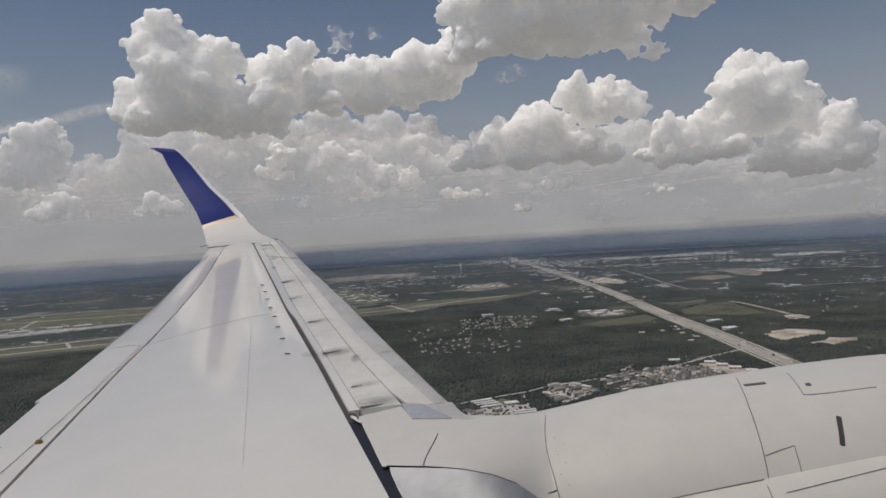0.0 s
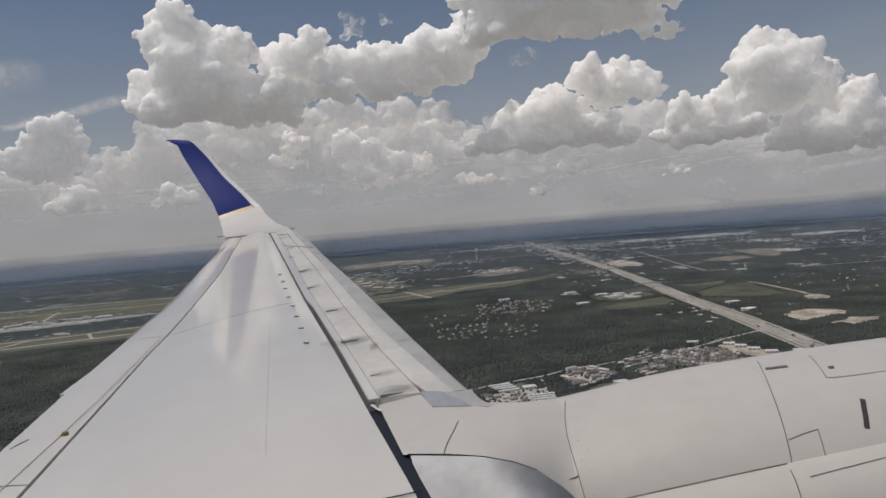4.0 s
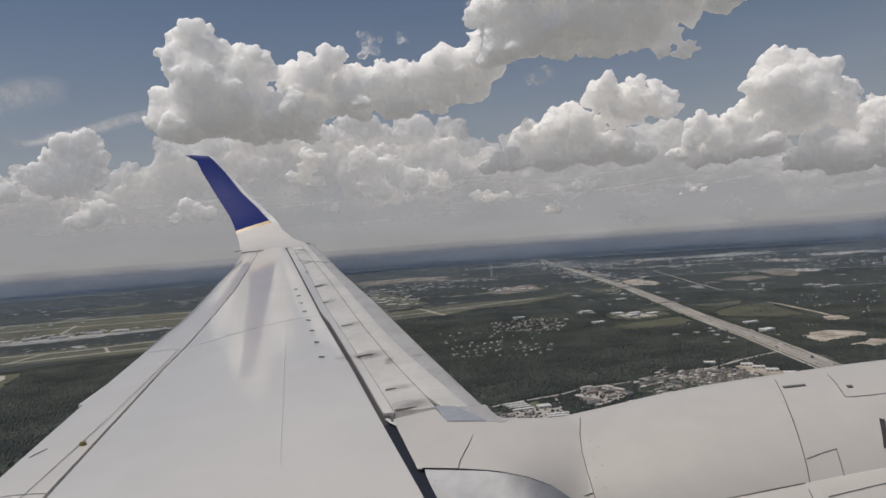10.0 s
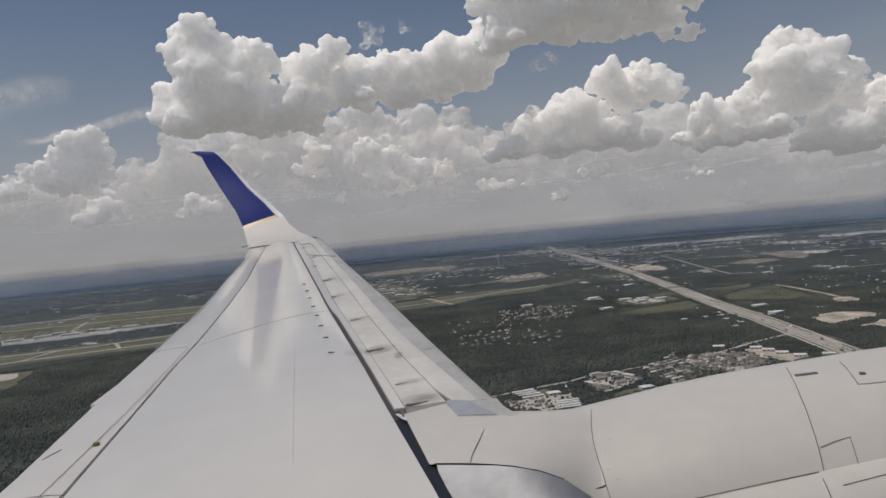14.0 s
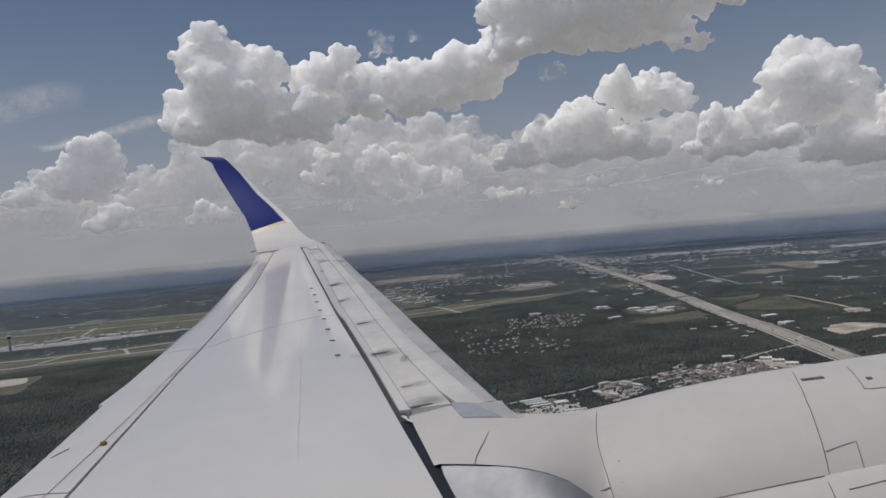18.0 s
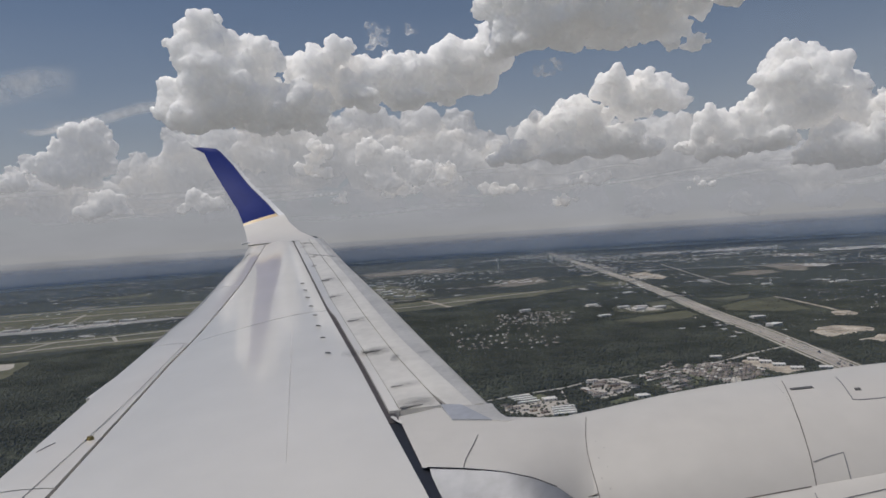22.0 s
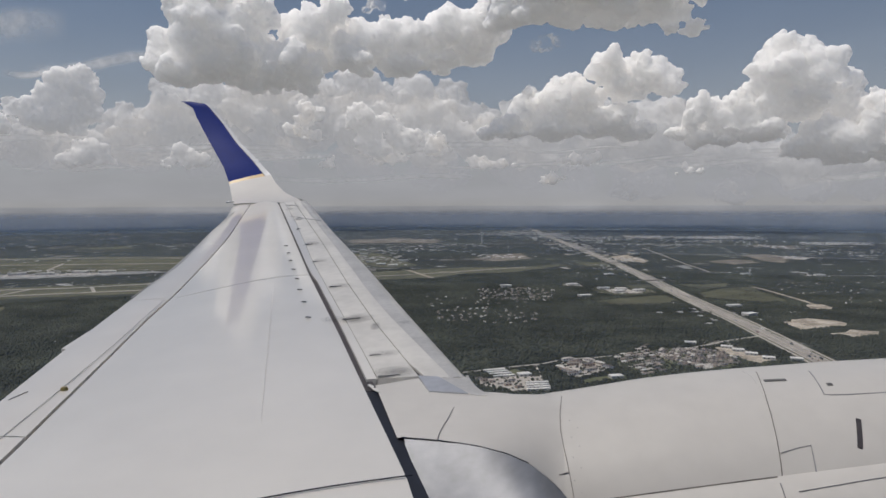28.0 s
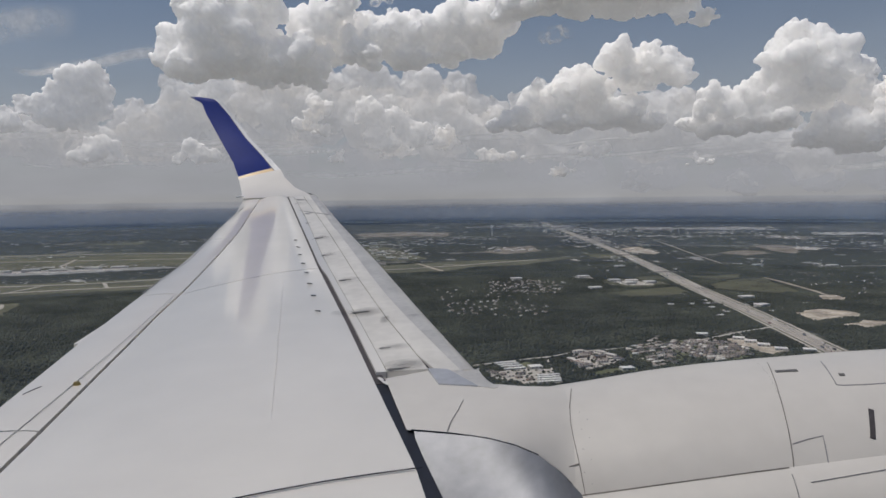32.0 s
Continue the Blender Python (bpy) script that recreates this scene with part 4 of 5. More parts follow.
# fields, lots and the airfield: outline, ground, what it is, what kind, raggedness
for k, (name, poly, mat, label, category, amp) in enumerate((
        ("field_meadow", [(437, 1147), (511, 1223), (563, 1231), (548, 1088), (545, 1053), (500, 1048), (460, 1067), (431, 1101)], PASTURE, "broad olive pasture", "field", 4),
        ("field_pasture", [(247, 1067), (305, 1104), (382, 1138), (380, 1075), (338, 1035), (282, 1023)], PASTURE, "mown green field by the highway", "field", 4),
        ("field_pasture", [(353, 1272), (402, 1294), (398, 1240), (348, 1209)], PASTURE, "small green field by the highway", "field", 3),
        ("field_verge", [(446, 1289), (495, 1271), (557, 1304), (526, 1236), (470, 1208)], PASTURE, "green strip beside the pasture", "field", 4),
        ("lot_sand", [(437, 872), (487, 894), (515, 877), (520, 853), (473, 831), (443, 815), (429, 832)], SAND, "bare sandy building lot", "bare lot", 10),
        ("lot_sand", [(458, 800), (493, 821), (530, 806), (500, 778), (459, 776)], SAND, "bare sandy building lot", "bare lot", 10),
        ("lot_sand", [(549, 1015), (576, 1021), (572, 984), (543, 971), (533, 977)], SAND, "bare sandy building lot", "bare lot", 3),
        ("yard_works", [(286, 1231), (316, 1253), (375, 1211), (380, 1166), (342, 1134), (302, 1134), (280, 1163)], GRASS, "grass and yards round low works", "yard", 5),
        ("yard_works", [(296, 1205), (322, 1225), (368, 1196), (350, 1160), (310, 1160)], CONCRETE, "pale works yard", "yard", 4),
        ("lot_gravel", [(244, 1290), (275, 1290), (276, 1255), (250, 1265)], CONCRETE, "pale gravel lot", "bare lot", 3),
        ("lot_grass", [(372, 1786), (445, 1748), (429, 1640), (368, 1659)], GRASS, "dry grass lots by the highway", "lot", 6),
        ("lot_roadside", [(506, 1952), (563, 2005), (561, 1794), (528, 1731), (493, 1831)], SAND, "pale bare lots beside the highway", "lot", 6),
        ("field_strip", [(-1192, 2354), (-971, 2364), (-1020, 2508), (-1146, 2437)], GRASS, "pale dry grass strip beyond the airport", "field", 6),
        ("lot_paved", [(586, 1666), (608, 1660), (592, 1571), (573, 1583)], ROOFGREY, "pale grey paved lot in the woods", "lot", 2),
        ("field_farm", [(700, 1764), (784, 1833), (820, 1782), (814, 1729), (728, 1675)], FALLOW, "bare brown farm field", "field", 8),
        ("field_farm", [(877, 1981), (957, 2014), (975, 1896), (871, 1708), (846, 1744)], FALLOW, "bare brown farm field", "field", 8),
        ("lot_paved", [(961, 1921), (1013, 1879), (966, 1803), (934, 1841)], CONCRETE, "pale bare lot by a farm field", "lot", 6),
        ("lot_town", [(872, 3167), (1013, 3077), (930, 2827), (823, 2914)], FALLOW, "pale lots of a far town", "lot", 12),
        ("lot_town", [(1134, 2475), (1214, 2323), (1137, 2178), (1092, 2367)], FALLOW, "pale lots of a far town", "lot", 12),
        ("field_airfield", [(-118, 1532), (-13, 1602), (91, 1637), (211, 1636), (300, 1700), (330, 1690), (186, 1512), (81, 1488), (10, 1407), (-86, 1386), (-300, 1330), (-330, 1450)], GRASS, "long grass strip beside the runway", "field", 5),
        ("field_airfield", [(-1300, 1060), (-720, 1090), (-652, 1140), (-481, 1192), (-300, 1300), (-300, 1480), (-514, 1350), (-742, 1290), (-1300, 1230)], GRASS, "grass along the long runway", "field", 5),
        ("field_airport", [(-1800, 1960), (-1230, 1952), (-900, 2033), (-712, 2019), (-450, 2060), (-450, 1860), (-585, 1600), (-786, 1560), (-969, 1533), (-1700, 1560)], GRASS, "pale airport grassland", "field", 8),
        ("apron_airport", [(-1150, 1400), (-786, 1440), (-560, 1560), (-590, 1590), (-800, 1540), (-1150, 1500)], ROOFGREY, "dark airport apron round the terminals", "apron", 8),
        ("apron_airport", [(-930, 1475), (-800, 1490), (-660, 1540), (-680, 1555), (-800, 1520), (-930, 1500)], CONCRETE, "pale airport apron", "apron", 5),
        ("lot_gravel", [(-700, 1040), (-610, 1045), (-557, 899), (-640, 880)], GRASS, "pale gravel lot in the woods", "bare lot", 3),
        ("lot_gravel", [(-690, 1030), (-625, 1035), (-600, 980), (-650, 960)], CONCRETE, "pale gravel lot in the woods", "bare lot", 3),
        ("yard_hangars", [(-234, 2203), (-162, 2173), (-84, 1926), (-22, 1704), (-73, 1639), (-152, 1699)], GRASS, "grass and aprons between the hangars", "yard", 6),
        ("yard_hangars", [(-215, 2120), (-165, 2110), (-120, 1900), (-160, 1760), (-190, 1900)], CONCRETE, "pale apron between the hangars", "apron", 6),
        ("lot_halls", [(115, 1870), (201, 2035), (276, 2077), (278, 1877), (178, 1810)], FALLOW, "pale ground round the far halls", "bare lot", 6),
        ("field_cleared", [(-320, 2826), (-141, 3003), (47, 2891), (48, 2617), (-126, 2654), (-262, 2612)], FALLOW, "long pale cleared strip", "field", 14),
        ("ground_village", [(84, 1216), (142, 1258), (218, 1209), (181, 1070), (86, 1102)], FOREST, "wooded village ground", "lawn", 5),
        ("ground_village", [(14, 995), (70, 1035), (158, 941), (140, 864), (66, 872), (12, 908)], FOREST, "wooded village ground", "lawn", 5))):
    clearing(name, poly, mat, 0.10 + 0.012 * (k % 9), label, category, amp, 2 + k)
ribbon("track_grass", [(-51, 1608), (15, 1403)], 9, SAND, 0.24, "pale track across the grass strip", "road")
for line, w in (([(-1300, 1110), (-727, 1150), (-643, 1186), (-486, 1242), (-250, 1360)], 8), ([(-1300, 1200), (-742, 1252), (-632, 1274), (-514, 1336), (-300, 1450)], 9), ([(-200, 1420), (-60, 1470), (100, 1560), (230, 1640)], 7)):
    ribbon("runway_near", line, w, CONCRETE, 0.24, "pale concrete runway", "runway")
for line, w in (([(-1700, 1760), (-1058, 1750), (-560, 1800)], 9), ([(-1300, 1910), (-900, 1975), (-600, 1960)], 12)):
    ribbon("runway_far", line, w, CONCRETE, 0.24, "pale concrete far runway", "runway")
for line in ([(-844, 1605), (-904, 1803)], [(-700, 1160), (-690, 1262)], [(-560, 1215), (-600, 1290)], [(-420, 1280), (-460, 1365)]):
    ribbon("taxiway", line, 6, CONCRETE, 0.25, "narrow concrete taxiway", "runway")

HOUSES = [(218, 696), (244, 722), (273, 716), (293, 702), (296, 678), (292, 652), (271, 634), (247, 626), (229, 649)]
TERRACES = [(183, 681), (202, 702), (217, 690), (221, 642), (211, 619), (188, 606), (178, 642)]
APTS = [(117, 641), (136, 676), (157, 669), (166, 632), (152, 623), (126, 602)]
UNITS = [(53, 633), (68, 639), (76, 608), (98, 606), (98, 560), (72, 556), (44, 578), (42, 600), (56, 602)]
SHEDS = [(295, 720), (315, 728), (323, 691), (335, 660), (309, 651), (300, 665), (295, 689)]
clearing("ground_estate", HOUSES, LAWN, 0.12, "lawns of the housing estate", "lawn", 3, 51)
clearing("ground_estate", TERRACES, LAWN, 0.13, "lawns between terraced houses", "lawn", 3, 52)
clearing("ground_estate", APTS, CONCRETE, 0.13, "paved grounds between apartment blocks", "yard", 3, 53)
clearing("yard_storage", UNITS, CONCRETE, 0.13, "pale concrete yard of the storage units", "yard", 2, 54)
clearing("yard_concrete", SHEDS, SAND, 0.14, "pale concrete yard of the sheds", "yard", 2, 55)
clearing("lawn_open", [(128, 591), (143, 602), (157, 604), (172, 610), (170, 596), (149, 590), (131, 580)], LAWN, 0.14, "open watered lawn", "lawn", 2, 56)
clearing("lawn_open", [(69, 623), (80, 635), (88, 620), (77, 613)], LAWN, 0.15, "open watered lawn", "lawn", 1, 57)
patch("pond", ragged([(296, 668), (303, 674), (301, 686), (296, 682)], 1, 6, 3), WATER, 0.22, "dark retention pond", "pond")
for line in ([(222, 692), (262, 698), (294, 690)], [(226, 672), (262, 676), (295, 670)], [(236, 650), (262, 652), (290, 656)], [(262, 714), (262, 636)], [(184, 664), (216, 668)], [(182, 640), (219, 646)], [(200, 698), (202, 618)], [(120, 636), (162, 640)], [(143, 672), (145, 618)], [(100, 654), (98, 600), (120, 600)]):
    ribbon("road_estate", line, 2.2, CONCRETE, 0.2, "pale concrete estate road", "road")

# small uneven lots strung along the highway
rl = random.Random(21)
LOTS = []
for k in range(58):
    y = 860 + 1700 * rl.random() ** 1.1
    side = rl.choice((-1, 1))
    x = hwy_x(y) + side * (28 + 90 * rl.random() ** 2.2 * (y / 1300))
    if any(inside(p, np.array([x]), np.array([y]))[0] for p in CLEAR):
        continue
    w, d = rl.uniform(6, 17) * (y / 1100) ** 0.6, rl.uniform(10, 30) * (y / 1100)
    LOTS.append((x, y, w, d))
    mat, what = rl.choice(((SAND, "bare sandy lot"), (CONCRETE, "pale concrete parking lot"), (GRASS, "dry grass lot"), (PASTURE, "green mown lot"), (ASPHALT, "worn asphalt yard")))
    c, s_ = math.cos(0.12 * side), math.sin(0.12 * side)
    quad = [(x + (a * w - b * d * 0.2) * c / 2, y + (b * d + a * w * s_) / 2) for a, b in ((-1, -1), (1, -0.8), (0.8, 1), (-0.9, 0.8))]
    clearing("lot_roadside", quad, mat, 0.13 + 0.003 * (k % 20), what + " near the highway", "lot", 2.2, 80 + k)

# ---- buildings ----
def block_mesh(w, d, h, gable):
    v = [(sx * w / 2, sy * d / 2, z) for z in (0, h) for sx, sy in ((-1, -1), (1, -1), (1, 1), (-1, 1))]
    walls = mesh_of("wall", v, [(0, 1, 5, 4), (1, 2, 6, 5), (2, 3, 7, 6), (3, 0, 4, 7)], WALLS if gable else GREYWALL)
    o = 0.3
    if gable:
        g = h + gable
        i = w * 0.22
        rv = [(-w / 2 - o, -d / 2 - o, h - 0.1), (w / 2 + o, -d / 2 - o, h - 0.1), (w / 2 + o, d / 2 + o, h - 0.1), (-w / 2 - o, d / 2 + o, h - 0.1), (-w / 2 + i, 0, g), (w / 2 - i, 0, g)]
        rf = [(0, 1, 5, 4), (2, 3, 4, 5), (1, 2, 5), (3, 0, 4), (3, 2, 1, 0)]
        roof = mesh_of("roof", rv, rf, ROOFS)
    else:
        rv = [(sx * (w / 2 + 0.15), sy * (d / 2 + 0.15), z) for z in (h - 0.3, h + 0.4) for sx, sy in ((-1, -1), (1, -1), (1, 1), (-1, 1))]
        roof = mesh_of("roof", rv, [(0, 1, 5, 4), (1, 2, 6, 5), (2, 3, 7, 6), (3, 0, 4, 7), (4, 5, 6, 7)], PALEROOF)
    return walls, roof


def building(name, w, d, h, gable, label, category, group, windows):
    ob = tagged(new(name), label, category, group)
    walls, roof = block_mesh(w, d, h, gable)
    for nm, me in (("wall", walls), ("roof", roof)):
        new(nm, me).parent = ob
    k = max(1, int(w / windows))
    pane = mesh_of("window", [(-0.5, -0.05, 0), (0.5, -0.05, 0), (0.5, -0.05, 1.0), (-0.5, -0.05, 1.0), (-0.5, 0.02, 0), (0.5, 0.02, 0), (0.5, 0.02, 1.0), (-0.5, 0.02, 1.0)], [(0, 1, 2, 3), (0, 4, 5, 1), (1, 5, 6, 2), (2, 6, 7, 3), (3, 7, 4, 0)], GLASS)
    for i in range(k):
        o = new("window", pane)
        o.parent = ob
        o.location = ((i + 0.5) / k * w - w / 2, -d / 2 - 0.01, 0.35 * h)
    return ob


def scatter(ob, spots, first=True):
    for i, (x, y, a) in enumerate(spots):
        if i == 0:
            ob.matrix_world = pose(x, y, 0.1, 0, 0, a)
        else:
            copy_thing(ob, pose(x, y, 0.1, 0, 0, a))


def loose_spots(poly, count, seed):
    """Spots strewn at random over a plan outline."""
    r = random.Random(seed)
    xs, ys = [p[0] for p in poly], [p[1] for p in poly]
    out = [(r.uniform(min(xs), max(xs)), r.uniform(min(ys), max(ys)), r.uniform(-30, 60)) for _ in range(count)]
    return [q for q in out if inside(poly, np.array([q[0]]), np.array([q[1]]))[0]]


def spots_in(poly, step, jitter, turn, seed, keep=1.0):
    r = random.Random(seed)
    xs, ys = [p[0] for p in poly], [p[1] for p in poly]
    c, s = math.cos(radians(turn)), math.sin(radians(turn))
    out = []
    m = int(max(max(xs) - min(xs), max(ys) - min(ys)) / step) + 2
    cx, cy = sum(xs) / len(xs), sum(ys) / len(ys)
    for i in range(-m, m):
        for j in range(-m, m):
            px, py = i * step + r.uniform(-jitter, jitter), j * step * 1.25 + r.uniform(-jitter, jitter)
            x, y = cx + px * c - py * s, cy + px * s + py * c
            if inside(poly, np.array([x]), np.array([y]))[0] and r.random() < keep:
                out.append((x, y, turn + r.choice((0, 0, 0, 90)) + r.uniform(-4, 4)))
    return out


house_a = building("house", 3.7, 2.9, 1.3, 0.95, "brick house with a hipped shingle roof", "house", "houses of the estate", 2.6)
scatter(house_a, spots_in(HOUSES, 4.9, 0.5, 14, 3, 0.80))
terrace = building("terraced_house", 6.0, 3.0, 1.6, 0.9, "terraced house row with a hipped brown roof", "house", "terraced houses", 2.2)
scatter(terrace, spots_in(TERRACES, 7.0, 1.2, 25, 9, 0.70) + [(214, 712, 20), (222, 722, 20), (228, 732, 15), (220, 706, 30), (44, 597, 10), (48, 592, 30), (54, 587, 10), (60, 582, 12), (66, 577, 20), (70, 588, 10), (74, 570, 40)])
apt = building("apartment_block", 11.0, 3.6, 2.4, 0.9, "long cream apartment block with a hipped brown roof", "apartment block", "apartment blocks", 2.4)
scatter(apt, [(153, 664, -52), (159, 650, -55), (163, 636, -58), (133, 668, 20), (138, 657, 20), (134, 648, 15), (120, 634, -62), (124, 622, -62), (131, 622, -58), (146, 627, 20), (126, 610, 25), (148, 645, 15)])
village = building("village_house", 3.2, 2.6, 1.4, 0.9, "small pale house among trees", "house", "village houses", 2.5)
scatter(village, loose_spots([(84, 1216), (142, 1258), (218, 1209), (181, 1070), (86, 1102)], 190, 6) + loose_spots([(14, 995), (70, 1035), (158, 941), (140, 864), (66, 872), (12, 908)], 70, 16) + loose_spots([(0, 1130), (80, 1150), (150, 1060), (120, 900), (0, 960)], 50, 26) + loose_spots([(560, 1300), (900, 1300), (760, 1000), (600, 1020)], 90, 36))
units = building("storage_units", 19, 3.2, 1.1, 0, "long low row of white storage units", "storage units", "storage rows", 1.6)
scatter(units, [(60, 629, 14), (62, 622, 14), (64, 615, 14), (66, 607, 14), (91, 583, 8), (90, 576, 8), (90, 569, 8), (89, 562, 8)])
shed = building("storage_shed", 11, 7.5, 2.0, 0, "white flat-roofed storage shed", "warehouse", "storage sheds", 3.0)
scatter(shed, [(307, 720, -20), (312, 704, -22), (317, 686, -22), (325, 667, -22), (278, 743, -14), (349, 661, -20), (161, 600, 10), (84, 610, 12)])
works = building("works_hall", 19, 11, 3.2, 0, "low works hall with a white flat roof", "warehouse", "works halls", 6.0)
scatter(works, [(303, 1216, 10), (330, 1206, 12), (355, 1186, 15), (318, 1176, 20), (249, 1120, 20), (140, 1258, 8), (262, 1276, 12), (372, 1450, 25), (424, 925, 30), (436, 1000, 10), (160, 1892, 0), (650, 1440, 12), (785, 1410, 5), (590, 2010, 8)])
rl = random.Random(8)
for x, y, w, d in LOTS[::2]:
    copy_thing(works, pose(x, y, 0.1, 0, 0, rl.uniform(-12, 25)) @ Matrix.Scale(rl.uniform(0.22, 0.45), 4))
hangar = building("airport_hangar", 24, 14, 3, 0, "long pale airport hangar with a flat roof", "hangar", "airport hangars", 7)
scatter(hangar, [(-215, 2150, 4), (-180, 2060, 2), (-175, 1960, 2), (-150, 1880, 2), (-140, 1790, 2), (-110, 1720, 4), (-80, 1690, 6), (-60, 1820, 0), (-200, 2250, 0)])
terminal = building("airport_terminal", 34, 12, 4, 0, "long grey airport terminal with a flat roof", "terminal", "airport terminals", 9)
scatter(terminal, [(-905, 1492, 10), (-860, 1520, 34), (-800, 1516, 14), (-745, 1556, -10), (-690, 1560, 18), (-1000, 1470, 6)])
tower = tagged(new("water_tower"), "slim white water tower over the town", "water tower")
for nm, r0, r1, z0, z1 in (("shaft", 1.6, 1.6, 0, 30), ("tank", 5.5, 5, 30, 37)):
    bm = bmesh.new()
    bmesh.ops.create_cone(bm, cap_ends=True, segments=16, radius1=r0, radius2=r1, depth=z1 - z0)
    bmesh.ops.translate(bm, vec=(0, 0, (z0 + z1) / 2), verts=bm.verts)
    part(nm, bm, PALEROOF, tower)
tower.location = (207, 2662, 0)
copy_thing(tower, pose(640, 1400, 0) @ Matrix.Scale(0.4, 4))
ctrl = tagged(new("control_tower"), "tall grey airport control tower", "control tower")
for nm, r0, r1, z0, z1, mt in (("shaft", 2.6, 2.2, 0, 26, GREYWALL), ("cab", 3.2, 4.2, 26, 30, GLASS), ("cap", 4.2, 3, 30, 31.5, GREYWALL)):
    bm = bmesh.new()
    bmesh.ops.create_cone(bm, cap_ends=True, segments=12, radius1=r0, radius2=r1, depth=z1 - z0)
    bmesh.ops.translate(bm, vec=(0, 0, (z0 + z1) / 2), verts=bm.verts)
    part(nm, bm, mt, ctrl)
ctrl.location = (-887, 1417, 0)

# traffic on the highway
def vehicle(name, l, w, h, cab, label):
    ob = tagged(new(name), label, name, "highway traffic")
    for nm, x0, x1, z0, z1, mt in (("body", -w / 2, w / 2, 0.15, h, CARS), ("cabin", -w * 0.42, w * 0.42, h, h + cab, GLASS)):
        bm = bmesh.new()
        bmesh.ops.create_cube(bm, size=1)
        bmesh.ops.scale(bm, vec=(x1 - x0, l * (1 if nm == "body" else 0.5), z1 - z0), verts=bm.verts)
        bmesh.ops.bevel(bm, geom=bm.edges[:], offset=0.08, segments=1, affect="EDGES")
        bmesh.ops.translate(bm, vec=(0, 0, (z0 + z1) / 2), verts=bm.verts)
        part(nm, bm, mt, ob)
    return ob


CARS = per_piece("car_paint", [(0.6, 0.6, 0.6), (0.05, 0.05, 0.06), (0.25, 0.26, 0.28), (0.17, 0.07, 0.06), (0.75, 0.75, 0.74), (0.07, 0.085, 0.12)], 0.35)
rr = random.Random(11)
for kind, l, w, h, cab, label, count in (("car", 2.0, 0.9, 0.6, 0.35, "small passenger car on the pale highway", 70), ("truck", 5.5, 1.15, 1.6, 0.25, "long box truck on the pale highway", 14)):
    proto = vehicle(kind, l, w, h, cab, label)
    for i in range(count):
        y = 640 + 1500 * rr.random() ** 1.6
        lane = rr.choice((-6.9, -5.3, -3.7, -2.3, 2.3, 3.7, 5.3, 6.9))
        x = hwy_x(y) + lane
        m = pose(x, y, 0.3, 0, 0, -5.5)
        if i:
            copy_thing(proto, m)
        else:
            proto.matrix_world = m

# far towns: low roofs in loose bands
verts, faces = [], []
for cx, cy, sx, sy, k, big in ((560, 3000, 130, 600, 300, 10), (470, 3400, 190, 400, 260, 11), (1200, 2930, 150, 130, 420, 12), (1440, 2500, 120, 100, 300, 11), (820, 2450, 160, 120, 90, 8), (1050, 2650, 160, 120, 110, 9), (1250, 2050, 200, 160, 120, 7), (700, 2900, 120, 200, 120, 10), (-60, 2250, 160, 160, 90, 9), (60, 2480, 160, 120, 90, 9), (940, 3000, 100, 150, 120, 12), (1150, 2330, 60, 130, 70, 9), (985, 1870, 40, 60, 40, 8),
                               (330, 3330, 200, 70, 120, 12), (200, 1960, 60, 90, 50, 9), (-110, 1900, 70, 220, 90, 9), (520, 1850, 60, 110, 90, 6), (640, 1440, 40, 90, 45, 5), (780, 1410, 30, 50, 40, 5), (810, 1180, 130, 130, 120, 3.2), (1000, 1400, 120, 180, 120, 4),
                               (335, 1190, 45, 45, 60, 4), (420, 1600, 40, 150, 60, 6), (490, 2300, 70, 260, 140, 8), (140, 1160, 60, 80, 90, 2.6), (80, 950, 60, 70, 60, 2.2), (-1265, 2546, 447, 300, 14, 10), (-850, 2560, 172, 127, 30, 12), (-800, 1510, 200, 50, 200, 5), (-700, 1330, 160, 40, 60, 3), (-820, 1600, 160, 40, 90, 6), (-1090, 1880, 186, 60, 14, 8),
                               (475, 855, 34, 24, 40, 1.6), (592, 983, 30, 30, 20, 2.4), (430, 945, 30, 40, 30, 2.6), (-655, 1000, 30, 30, 50, 2.4), (-60, 2850, 120, 90, 60, 9)):
    px, py = rng.normal(cx, sx * 0.55, k), rng.normal(cy, sy * 0.45, k)
    for x, y in zip(px, py):
        w, d, h = big * rng.uniform(0.3, 1.1) * (2.0 if rng.random() < 0.12 else 1), big * rng.uniform(0.4, 1.3), big * rng.uniform(0.05, 0.14)
        b = len(verts)
        a = rng.uniform(-0.3, 0.3)
        c, s = math.cos(a), math.sin(a)
        for z in (0, h):
            for ux, uy in ((-1, -1), (1, -1), (1, 1), (-1, 1)):
                verts.append((x + (ux * w * c - uy * d * s) / 2, y + (ux * w * s + uy * d * c) / 2, z))
        faces += [(b, b + 1, b + 5, b + 4), (b + 1, b + 2, b + 6, b + 5), (b + 2, b + 3, b + 7, b + 6), (b + 3, b, b + 4, b + 7), (b + 4, b + 5, b + 6, b + 7)]
tagged(piece("far_town_roofs", verts, faces, FARROOF), "scattered pale low roofs of far towns", "far town", kind="stuff")


